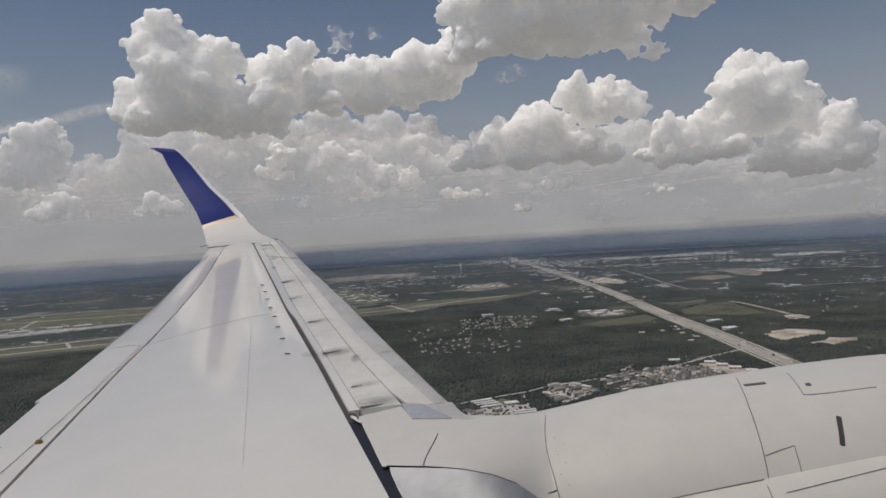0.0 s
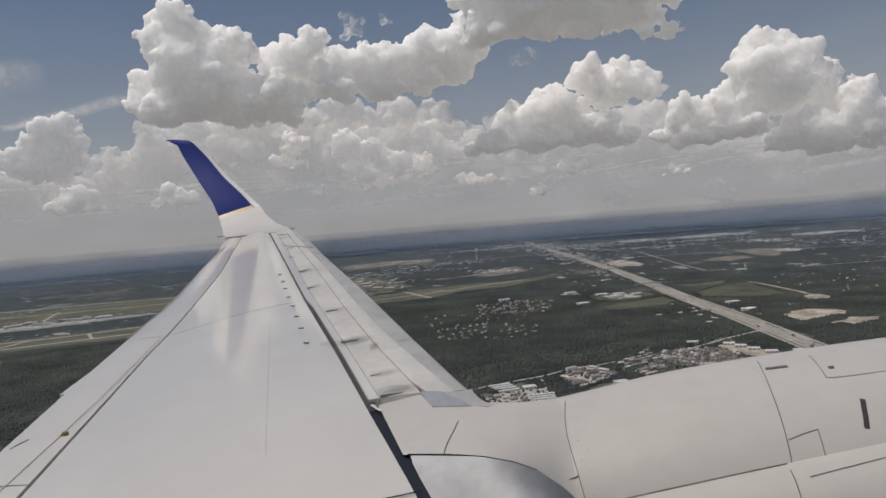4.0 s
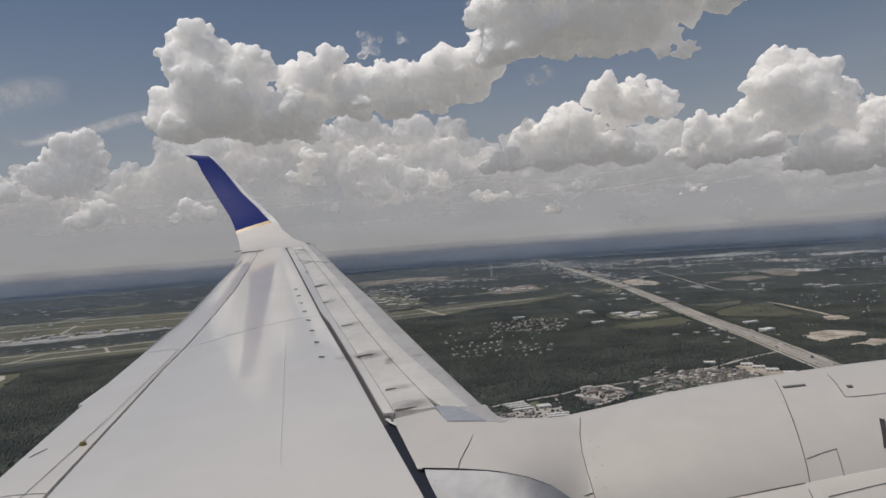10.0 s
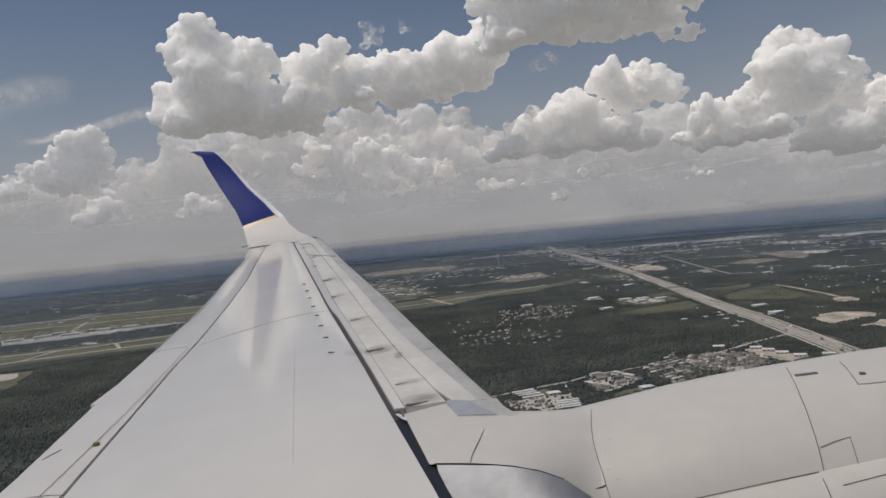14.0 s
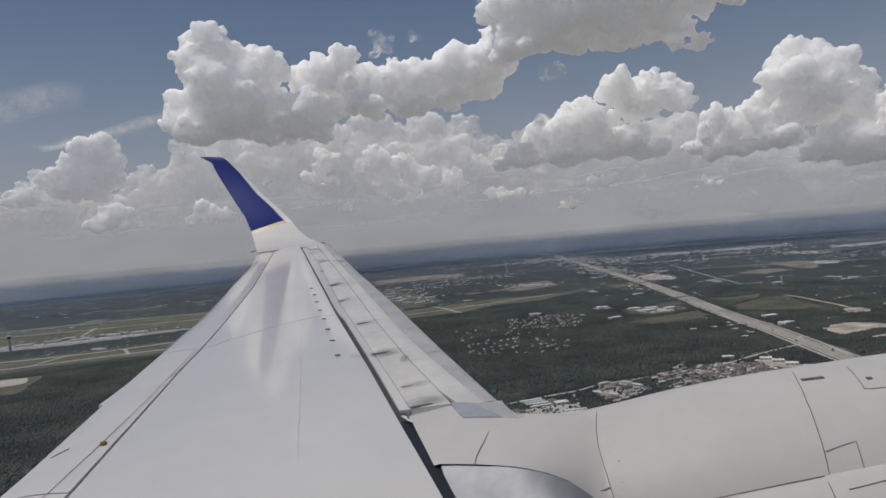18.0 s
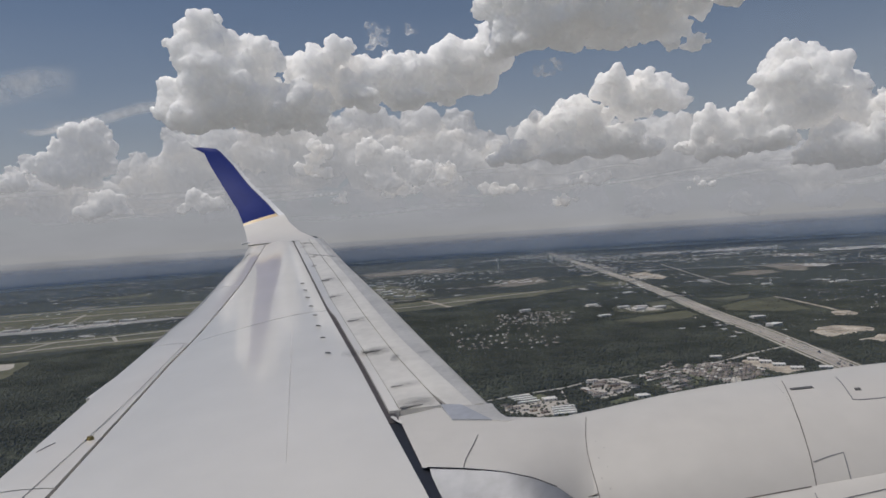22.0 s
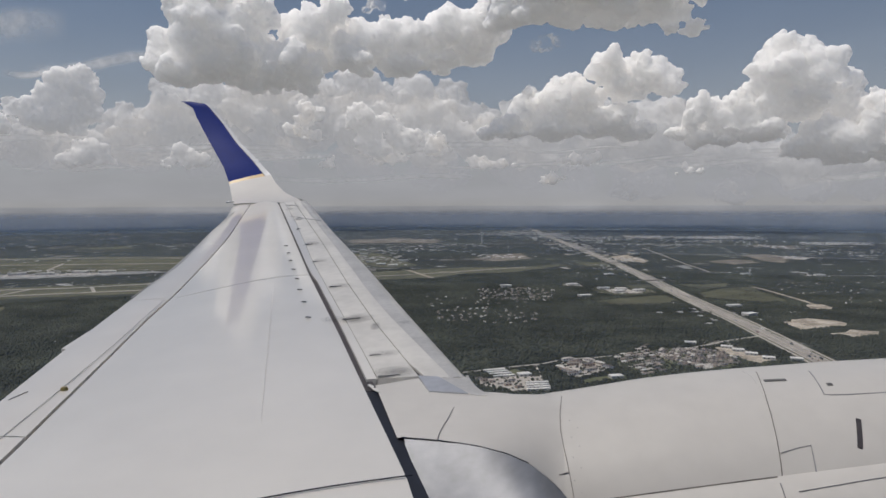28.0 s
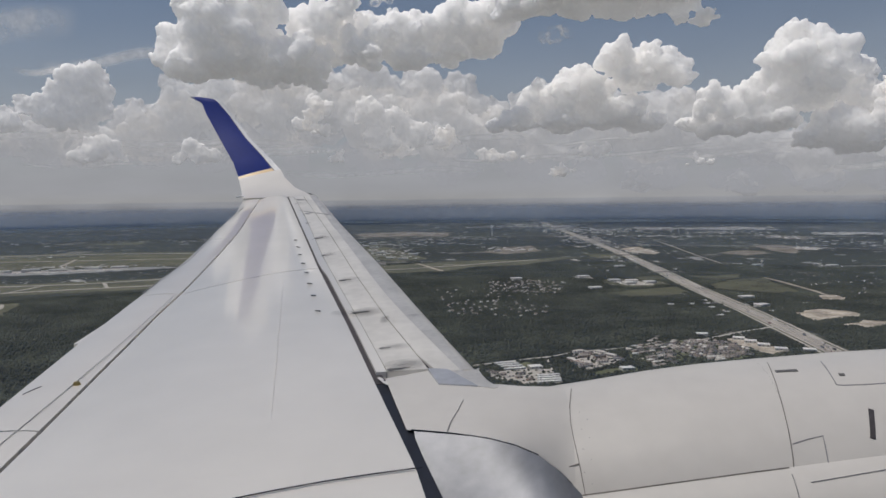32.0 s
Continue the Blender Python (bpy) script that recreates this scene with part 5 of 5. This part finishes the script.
# ---- woods ----
def crowns(name, x, y, size, label, category):
    """Many small uneven leaf crowns as one object."""
    k = 5
    base = []
    for r_, z_ in ((0.86, 0.15), (0.88, 0.62)):
        base += [(r_ * math.cos(2 * math.pi * i / k + z_), r_ * math.sin(2 * math.pi * i / k + z_), z_) for i in range(k)]
    base += [(0, 0, 1.02)]
    base = np.array(base)
    tri = []
    for lv in range(1):
        for i in range(k):
            a, b = lv * k + i, lv * k + (i + 1) % k
            tri += [(a, b, b + k), (a, b + k, a + k)]
    tri += [(k + i, k + (i + 1) % k, 2 * k) for i in range(k)]
    tri = np.array(tri)
    m = len(x)
    jit = rng.uniform(0.78, 1.22, (m, len(base), 3))
    V = base[None] * jit
    a = rng.uniform(0, 6.28, m)
    ca, sa_ = np.cos(a)[:, None], np.sin(a)[:, None]
    X = (V[:, :, 0] * ca - V[:, :, 1] * sa_) * size[:, None] * 0.56 + x[:, None]
    Y = (V[:, :, 0] * sa_ + V[:, :, 1] * ca) * size[:, None] * 0.56 + y[:, None]
    Z = V[:, :, 2] * (size * rng.uniform(0.45, 0.75, m))[:, None]
    P = np.stack([X, Y, Z], 2).reshape(-1, 3)
    F = (tri[None] + (np.arange(m) * len(base))[:, None, None]).reshape(-1, 3)
    me = bpy.data.meshes.new(name)
    me.vertices.add(len(P))
    me.vertices.foreach_set("co", P.ravel())
    me.loops.add(F.size)
    me.loops.foreach_set("vertex_index", F.ravel().astype(np.int32))
    me.polygons.add(len(F))
    me.polygons.foreach_set("loop_start", np.arange(0, F.size, 3, dtype=np.int32))
    me.update(calc_edges=True)
    me.validate()
    me.materials.append(CROWN)
    return tagged(new(name, me), label, category, kind="stuff")


def wood(az0, az1, r0, r1, count):
    a = np.radians(rng.uniform(az0, az1, count))
    r = np.sqrt(rng.uniform(r0 ** 2, r1 ** 2, count))
    x, y = r * np.sin(a), r * np.cos(a)
    ok = np.ones(count, bool)
    for poly in CLEAR:
        ok &= ~inside(poly, x, y)
    return x[ok], y[ok]


x, y = wood(-4, 38, 535, 1600, 112000)
crowns("woodland", x, y, rng.uniform(1.7, 3.5, len(x)), "dense dark green woodland canopy", "woods")
x, y = wood(-36, -19, 430, 1250, 42000)
crowns("woodland", x, y, rng.uniform(1.7, 3.5, len(x)), "dense dark green woodland canopy", "woods")
px, py = [], []
for poly, k in (([(437, 1147), (563, 1231), (545, 1053), (431, 1101)], 60), (HOUSES, 520), (TERRACES, 860), (APTS, 190), (UNITS, 190), ([(132, 599), (164, 611), (170, 600), (139, 585)], 14), ([(84, 1216), (142, 1258), (218, 1209), (181, 1070), (86, 1102)], 2600),
                ([(14, 995), (70, 1035), (158, 941), (140, 864), (66, 872), (12, 908)], 3600), ([(286, 1231), (316, 1253), (375, 1211), (380, 1166), (342, 1134), (302, 1134), (280, 1163)], 160), ([(-234, 2203), (-162, 2173), (-22, 1704), (-152, 1699)], 200)):
    xs, ys = [p[0] for p in poly], [p[1] for p in poly]
    x, y = rng.uniform(min(xs), max(xs), k), rng.uniform(min(ys), max(ys), k)
    ok = inside(poly, x, y)
    px.append(x[ok]), py.append(y[ok])
for side in (-1, 1):                      # ragged rows of trees along the highway's edges
    y = rng.uniform(620, 1700, 520)
    y = y[np.sin(y * 0.031 + side) + 0.4 * np.sin(y * 0.11) > -0.35]
    px.append(np.array([hwy_x(q) for q in y]) + side * rng.uniform(15.5, 20.5, len(y)))
    py.append(y)
x, y = np.concatenate(px), np.concatenate(py)
crowns("garden_trees", x, y, rng.uniform(1.3, 2.8, len(x)), "green garden trees between houses", "trees")


# ---- clouds ----
CLOUD, MIST = cloud_material(), wisp_material()
ICE = wisp_material("ice_cloud", 0.0065, 0.24, 0.62, 1.0, "thickness")


def ico(sub):
    bm = bmesh.new()
    bmesh.ops.create_icosphere(bm, subdivisions=sub, radius=1)
    v = np.array([q.co for q in bm.verts])
    bm.verts.index_update()
    f = np.array([[q.index for q in t.verts] for t in bm.faces])
    bm.free()
    return v, f


ICO = {1: ico(1), 2: ico(2)}
BILLOW = bpy.data.textures.new("billow", "CLOUDS")
BILLOW.noise_scale, BILLOW.noise_depth, BILLOW.noise_basis = 105, 4, "ORIGINAL_PERLIN"
CURD = bpy.data.textures.new("curd", "VORONOI")
CURD.noise_scale, CURD.distance_metric = 50, "DISTANCE"
GRAIN = bpy.data.textures.new("grain", "CLOUDS")
GRAIN.noise_scale, GRAIN.noise_depth = 21, 3


def mesh_np(name, V, F, mat):
    me = bpy.data.meshes.new(name)
    me.vertices.add(len(V))
    me.vertices.foreach_set("co", V.ravel())
    me.loops.add(F.size)
    me.loops.foreach_set("vertex_index", F.ravel().astype(np.int32))
    me.polygons.add(len(F))
    me.polygons.foreach_set("loop_start", np.arange(0, F.size, 3, dtype=np.int32))
    me.update(calc_edges=True)
    me.materials.append(mat)
    return me


def cloud(distance, lumps, label, group="heap clouds", skin=None):
    """A heap cloud: big lumps with smaller ones budding from their upper sides, grown together to one skin. lumps: azimuth, elevation, radius in degrees."""
    V, F, off = [], [], 0
    balls = []
    for az, el, rad in lumps:
        d = distance + rng.uniform(-60, 60)
        a, e = radians(az), radians(el)
        c = np.array([math.sin(a) * math.cos(e), math.cos(a) * math.cos(e), math.sin(e)]) * d + np.array(EYE)
        R = d * radians(rad)
        balls.append((c, R * 0.96, 2))
        for _ in range(16):
            u = rng.normal(size=3) + np.array([-0.1, -0.4, 0.35])
            u /= np.linalg.norm(u)
            r1 = R * rng.uniform(0.20, 0.58)
            c1 = c + u * R * rng.uniform(0.72, 1.06) * np.array([1.0, 1.0, 0.9])
            balls.append((c1, r1, 2))
            for _ in range(4):
                w = rng.normal(size=3) + u * 0.9 + np.array([0, -0.2, 0.25])
                w /= np.linalg.norm(w)
                balls.append((c1 + w * r1 * rng.uniform(0.75, 0.95), r1 * rng.uniform(0.25, 0.5), 1))
    for c, r, lv in balls:
        v, f = ICO[lv]
        V.append(v * r * rng.uniform(0.85, 1.15, 3) + c), F.append(f + off)
        off += len(v)
    V, F = np.concatenate(V), np.concatenate(F)
    if distance > 4250:                      # far heaps: seen edge on, kept shallow
        reach = np.hypot(V[:, 0], V[:, 1])
        V[:, :2] *= ((reach.mean() + (reach - reach.mean()) * 0.3) / reach)[:, None]
    lo, hi = np.percentile(V[:, 2], 6), V[:, 2].max()
    base = lo + 0.12 * (hi - lo)
    under = V[:, 2] < base
    V[under, 2] = base + (V[under, 2] - base) * 0.6
    mid = V.mean(0)
    V = V - mid
    ob = tagged(new("cloud", mesh_np("cloud", V, F, skin or CLOUD)), label, "cloud", group)
    ob.location = mid
    skins = [(ob, 8.0, ((BILLOW, 62, 0.5), (CURD, -16, 0.35), (GRAIN, 20, 0.5)))]
    for o, size, swells in skins:
        m = o.modifiers.new("grow", "REMESH")
        m.mode, m.voxel_size, m.use_smooth_shade = "VOXEL", size, True
        for tex, amt, mv in swells:
            m = o.modifiers.new("swell", "DISPLACE")
            m.texture, m.strength, m.mid_level, m.texture_coords = tex, amt, mv, "GLOBAL"
    return ob


cloud(4000, [(-17.2, 16.4, 1.04), (-17.8, 15.4, 1.14), (-16.4, 15.2, 1.33), (-14.1, 14.4, 1.14), (-12.9, 14.0, 1.24), (-17.5, 13.6, 1.9), (-15.1, 12.7, 2.19), (-18.9, 11.1, 1.71), (-19.4, 9.6, 1.33), (-16.9, 10.7, 2.66), (-14.0, 10.6, 2.56), (-11.4, 10.3, 2.28), (-12.8, 9.2, 1.71), (-9.7, 9.6, 1.71)], 'tall towering white heap cloud with grey base')
cloud(4100, [(-10.0, 12.2, 1.52), (-8.4, 13.6, 1.14), (-7.0, 14.3, 1.04), (-7.8, 11.9, 2.0), (-5.6, 11.7, 1.8), (-3.3, 12.3, 1.71), (-1.1, 12.2, 1.9), (1.2, 13.0, 1.71), (3.0, 12.8, 1.61), (-5.3, 10.4, 1.52), (-2.1, 10.4, 1.52), (1.1, 10.9, 1.52), (3.8, 11.9, 1.52), (4.8, 13.9, 1.61)], 'long bank of white heap cloud with grey base')
cloud(3700, [(6.4, 16.3, 2.0), (6.3, 14.3, 1.71), (9.0, 15.7, 2.38), (12.1, 15.9, 2.28), (15.1, 15.8, 2.19), (10.7, 14.1, 1.43), (14.1, 14.3, 1.43), (17.6, 15.8, 1.9), (20.4, 15.8, 1.52), (23.2, 15.9, 1.14), (17.0, 13.8, 1.04), (18.9, 13.7, 1.04), (20.4, 12.2, 0.85), (18.6, 12.1, 0.67), (15.7, 13.2, 0.76), (8.8, 19.3, 2.85), (14.5, 19.4, 3.33), (19.8, 18.9, 2.85)], 'broad high white cloud with ragged lower edge')
cloud(3720, [(9.4, 12.1, 0.62), (8.5, 11.9, 0.47), (10.3, 12.1, 0.43)], 'small torn scrap of white cloud', skin=MIST)
cloud(4200, [(13.9, 10.3, 1.14), (14.5, 10.9, 0.71), (15.1, 9.2, 1.52), (16.8, 10.6, 0.67), (17.1, 9.1, 1.43), (18.5, 8.5, 1.04), (15.9, 8.4, 1.33)], 'small heap cloud with a flat grey base')
cloud(4220, [(10.7, 8.9, 0.85), (11.6, 9.2, 0.67), (10.2, 7.6, 1.52), (8.4, 6.6, 1.43), (6.6, 5.7, 1.14), (8.1, 8.4, 0.52), (11.9, 7.3, 1.8), (13.2, 6.0, 1.61), (14.9, 6.2, 1.33), (10.1, 5.7, 1.61), (15.6, 5.0, 1.14), (4.7, 5.3, 0.67), (16.9, 5.1, 0.85)], 'bright heaped white cloud with flat grey base')
cloud(4050, [(27.0, 11.1, 0.67), (26.2, 10.5, 1.04), (27.6, 10.0, 1.04), (25.4, 9.4, 1.24), (26.8, 8.8, 1.8), (28.3, 9.3, 1.14), (29.7, 9.7, 0.76), (28.6, 7.8, 1.61), (29.9, 8.1, 1.24), (24.2, 7.8, 0.85), (25.6, 7.2, 1.52), (27.4, 6.6, 1.33), (23.0, 7.1, 0.76), (21.1, 7.1, 0.85), (22.2, 6.0, 1.24), (23.7, 5.6, 1.33), (20.2, 6.0, 0.85), (19.3, 5.0, 0.76), (25.2, 5.1, 1.52), (20.6, 4.4, 1.04), (22.5, 4.2, 1.24), (30.5, 6.3, 1.33), (31.5, 5.4, 1.52)], 'bright towering cauliflower heap cloud')
cloud(4000, [(29.1, 4.6, 1.24), (28.0, 3.7, 1.14), (30.1, 4.6, 1.33), (31.1, 3.9, 1.43), (29.7, 3.3, 1.24), (27.2, 3.2, 0.67), (32.0, 6.9, 0.67), (32.4, 5.9, 1.33), (32.7, 4.3, 1.71)], 'bright heap cloud at the foot of a tower')
cloud(4360, [(-5.1, 7.0, 0.85), (-5.6, 6.2, 0.85), (-4.2, 5.8, 1.04), (-2.9, 6.1, 0.85), (-4.8, 4.5, 0.85), (-1.6, 4.7, 1.14), (0.6, 4.1, 0.95), (-3.5, 3.5, 1.04), (1.1, 4.8, 0.57)], 'small pale heap cloud near the horizon')
cloud(4360, [(-9.5, 6.2, 0.76), (-9.3, 7.2, 0.57), (-8.8, 5.0, 0.67), (-10.3, 5.3, 0.67)], 'small white puff of cloud')
cloud(4360, [(-25.4, 9.1, 0.67), (-26.2, 8.3, 0.95), (-24.9, 8.1, 0.95), (-26.8, 7.3, 1.14), (-25.4, 6.9, 1.43), (-28.1, 6.6, 0.85), (-29.3, 6.4, 0.67), (-27.6, 5.8, 1.24), (-24.7, 6.3, 0.85), (-26.2, 5.7, 1.33), (-30.4, 5.0, 1.14)], 'pale hazy heap cloud')
cloud(4360, [(-24.6, 4.0, 0.57), (-25.2, 3.3, 0.85), (-23.9, 3.2, 0.76), (-26.0, 3.0, 0.67)], 'small white puff of cloud')
cloud(4360, [(-18.6, 3.7, 0.71), (-17.8, 3.0, 0.81), (-19.4, 2.9, 0.57), (-17.0, 3.1, 0.57)], 'small white puff of cloud')
cloud(4360, [(-7.6, 3.0, 0.52), (-8.0, 2.8, 0.38)], 'small white puff of cloud')
cloud(4360, [(3.7, 3.3, 0.47), (4.6, 3.0, 0.57), (5.9, 2.9, 0.47)], 'small white puff of cloud')
cloud(4360, [(9.8, 1.8, 0.47), (9.2, 1.6, 0.33)], 'small white puff of cloud')
cloud(4000, [(-4.6, 16.1, 0.38), (-4.1, 15.7, 0.52), (-3.6, 14.9, 0.47), (-4.5, 14.6, 0.43), (-3.1, 15.8, 0.33)], 'torn wisp of thin white cloud', skin=MIST)
cloud(4000, [(-1.4, 15.7, 0.43), (-1.0, 15.5, 0.29)], 'tiny white cloud wisp', skin=MIST)
cloud(4000, [(4.6, 17.7, 0.47), (5.0, 18.2, 0.57)], 'tiny white cloud wisp', skin=MIST)
cloud(4360, [(4.0, 3.2, 0.36), (4.6, 3.3, 0.4), (5.2, 3.0, 0.32), (6.2, 3.0, 0.28), (7.0, 2.8, 0.24)], 'small white puff of cloud')
cloud(4360, [(11.0, 3.2, 0.44), (11.7, 3.3, 0.53), (12.5, 3.3, 0.48), (13.3, 3.5, 0.4), (10.5, 3.1, 0.28)], 'small flat white cloud near the horizon')
cloud(4360, [(9.5, 1.6, 0.28), (10.1, 1.8, 0.36), (10.8, 1.9, 0.28)], 'small white puff of cloud')
cloud(4360, [(-9.8, 6.2, 0.57), (-9.5, 7.3, 0.48), (-10.1, 5.4, 0.48), (-8.6, 6.8, 0.57), (-9.4, 4.9, 0.48)], 'pale upright tuft of cloud')
cloud(4360, [(0.4, 5.0, 0.48), (1.1, 4.5, 0.65), (0.8, 3.8, 0.53), (1.8, 4.1, 0.36)], 'small pale heap cloud near the horizon')
cloud(4360, [(-3.8, 3.2, 0.48), (-2.6, 3.3, 0.53), (-1.7, 3.4, 0.4), (-4.4, 3.1, 0.32)], 'small flat white cloud near the horizon')
cloud(4360, [(19.9, 2.7, 0.32), (20.2, 2.3, 0.32), (19.3, 2.0, 0.28), (20.9, 2.2, 0.28)], 'small pale wisp of cloud')
cloud(4640, [(-34.9, 4.6, 1.0), (-31.6, 4.3, 1.2), (-28.1, 4.2, 1.3), (-28.6, 3.6, 1.64), (-24.8, 3.4, 1.78), (-21.2, 4.3, 2.0), (-19.4, 4.9, 2.2), (-17.0, 5.6, 1.61), (-12.6, 5.2, 1.8), (-13.1, 7.1, 2.0), (-8.5, 6.7, 2.19), (-9.2, 6.4, 2.38), (-4.5, 5.9, 2.56), (0.2, 5.4, 2.75), (-0.5, 5.1, 1.61), (4.2, 4.5, 1.8), (8.9, 3.9, 2.0), (8.4, 5.9, 2.19), (13.0, 5.3, 2.38), (17.4, 4.6, 2.56), (16.8, 4.4, 2.75), (21.0, 3.7, 1.61), (20.4, 3.5, 1.8), (24.5, 2.9, 2.0), (28.3, 2.3, 2.19), (27.7, 2.1, 2.38), (31.4, 3.5, 2.56), (34.8, 2.9, 2.75)], 'broad pale hazy cloud bank behind the heaps')
cloud(4650, [(-22.9, 5.0, 1.3), (-21.4, 5.4, 1.5), (-19.1, 7.0, 1.6), (-16.7, 7.1, 2.0), (-14.2, 7.4, 1.8), (-11.6, 7.6, 1.9), (-8.8, 7.8, 1.8), (-6.8, 8.0, 1.43), (-0.9, 8.0, 1.9), (-5.4, 8.6, 1.6), (2.2, 7.5, 1.7), (3.9, 6.0, 1.61), (-3.2, 7.5, 1.43), (18.2, 5.7, 1.24), (19.2, 6.5, 0.95), (20.2, 5.2, 1.24)], 'pale sheet of grey cloud between the heaps')
cloud(4660, [(-34.2, 4.8, 0.95), (-31.0, 4.6, 1.43), (-27.5, 4.3, 1.04), (-26.2, 4.1, 1.52), (-22.4, 3.7, 1.14), (-20.9, 3.5, 1.61), (-16.9, 3.1, 1.24), (-15.2, 4.0, 1.71), (-11.0, 3.6, 1.33), (-6.5, 3.1, 0.95), (-4.8, 2.9, 1.43), (-0.3, 2.4, 1.04), (1.4, 2.1, 1.52), (6.0, 2.7, 1.14), (7.6, 2.4, 1.61), (12.0, 1.9, 1.24), (16.3, 1.4, 1.71), (17.8, 1.1, 1.33), (21.9, 0.6, 0.95), (23.3, 0.4, 1.43), (27.1, 1.0, 1.04), (28.4, 0.7, 1.52), (31.8, 0.3, 1.14), (35.0, -0.2, 1.61)], 'faint far grey cloud bank in haze')


def cirrus(az, el, wide, high, tilt, label):
    """A thin streak of high ice cloud that thins out towards its edges."""
    V, thick = [], []
    for i in range(41):
        for j in range(13):
            u, v = i / 40 - 0.5, j / 12 - 0.5
            a, e = radians(az + u * wide), radians(el + u * tilt + v * high + 0.18 * math.sin(7 * u))
            d = 4400
            V.append((math.sin(a) * math.cos(e) * d, math.cos(a) * math.cos(e) * d, EYE.z + math.sin(e) * d))
            thick.append(max(0.0, (1 - (2 * u) ** 2) * (1 - (2 * v) ** 2) ** 1.5))
    F = [(i * 13 + j, (i + 1) * 13 + j, (i + 1) * 13 + j + 1, i * 13 + j + 1) for i in range(40) for j in range(12)]
    ob = piece("cirrus_streak", V, F, ICE, None, "", True)
    ob.data.attributes.new("thickness", "FLOAT", "POINT").data.foreach_set("value", thick)
    return tagged(ob, label, "cloud", "cirrus streaks")


cirrus(-31.0, 11.4, 10.5, 2.6, 1.6, "broad soft streak of high cloud")
cirrus(-23.6, 9.9, 9.5, 1.1, 1.9, "thin white streak of high cloud")
cirrus(-27.5, 8.9, 5.0, 0.6, 0.3, "thin white streak of high cloud")
rs = random.Random(4)
for k in range(14):
    cirrus(-36 + 5.4 * k + rs.uniform(-2, 2), rs.uniform(1.6, 4.6), rs.uniform(9, 20), rs.uniform(0.25, 0.7), rs.uniform(-0.3, 0.3), "faint flat streak of low distant cloud")

# ---- haze: added sheets, one behind the other; the PALE ones glow in place of lit air ----
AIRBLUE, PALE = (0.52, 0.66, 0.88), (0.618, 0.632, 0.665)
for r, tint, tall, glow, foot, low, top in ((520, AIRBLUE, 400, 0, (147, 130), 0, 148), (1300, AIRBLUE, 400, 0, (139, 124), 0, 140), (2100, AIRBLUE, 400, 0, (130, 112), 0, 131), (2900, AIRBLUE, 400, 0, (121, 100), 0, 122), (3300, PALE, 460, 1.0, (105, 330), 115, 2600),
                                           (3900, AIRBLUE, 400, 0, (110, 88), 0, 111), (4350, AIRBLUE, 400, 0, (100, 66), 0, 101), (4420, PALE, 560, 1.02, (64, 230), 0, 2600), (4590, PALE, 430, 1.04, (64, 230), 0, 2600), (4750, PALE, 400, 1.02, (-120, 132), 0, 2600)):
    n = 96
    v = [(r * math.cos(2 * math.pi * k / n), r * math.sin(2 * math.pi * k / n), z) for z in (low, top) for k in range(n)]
    tagged(piece("haze_veil", v, [(k, (k + 1) % n, n + (k + 1) % n, n + k) for k in range(n)], haze_material("painted_haze", HAZE[r], tall, tint, glow, foot, {4420: 0.10, 4750: 0.22}.get(r, 0.0))), "thin pale sheet that stands in for summer haze", "haze", kind="structure")
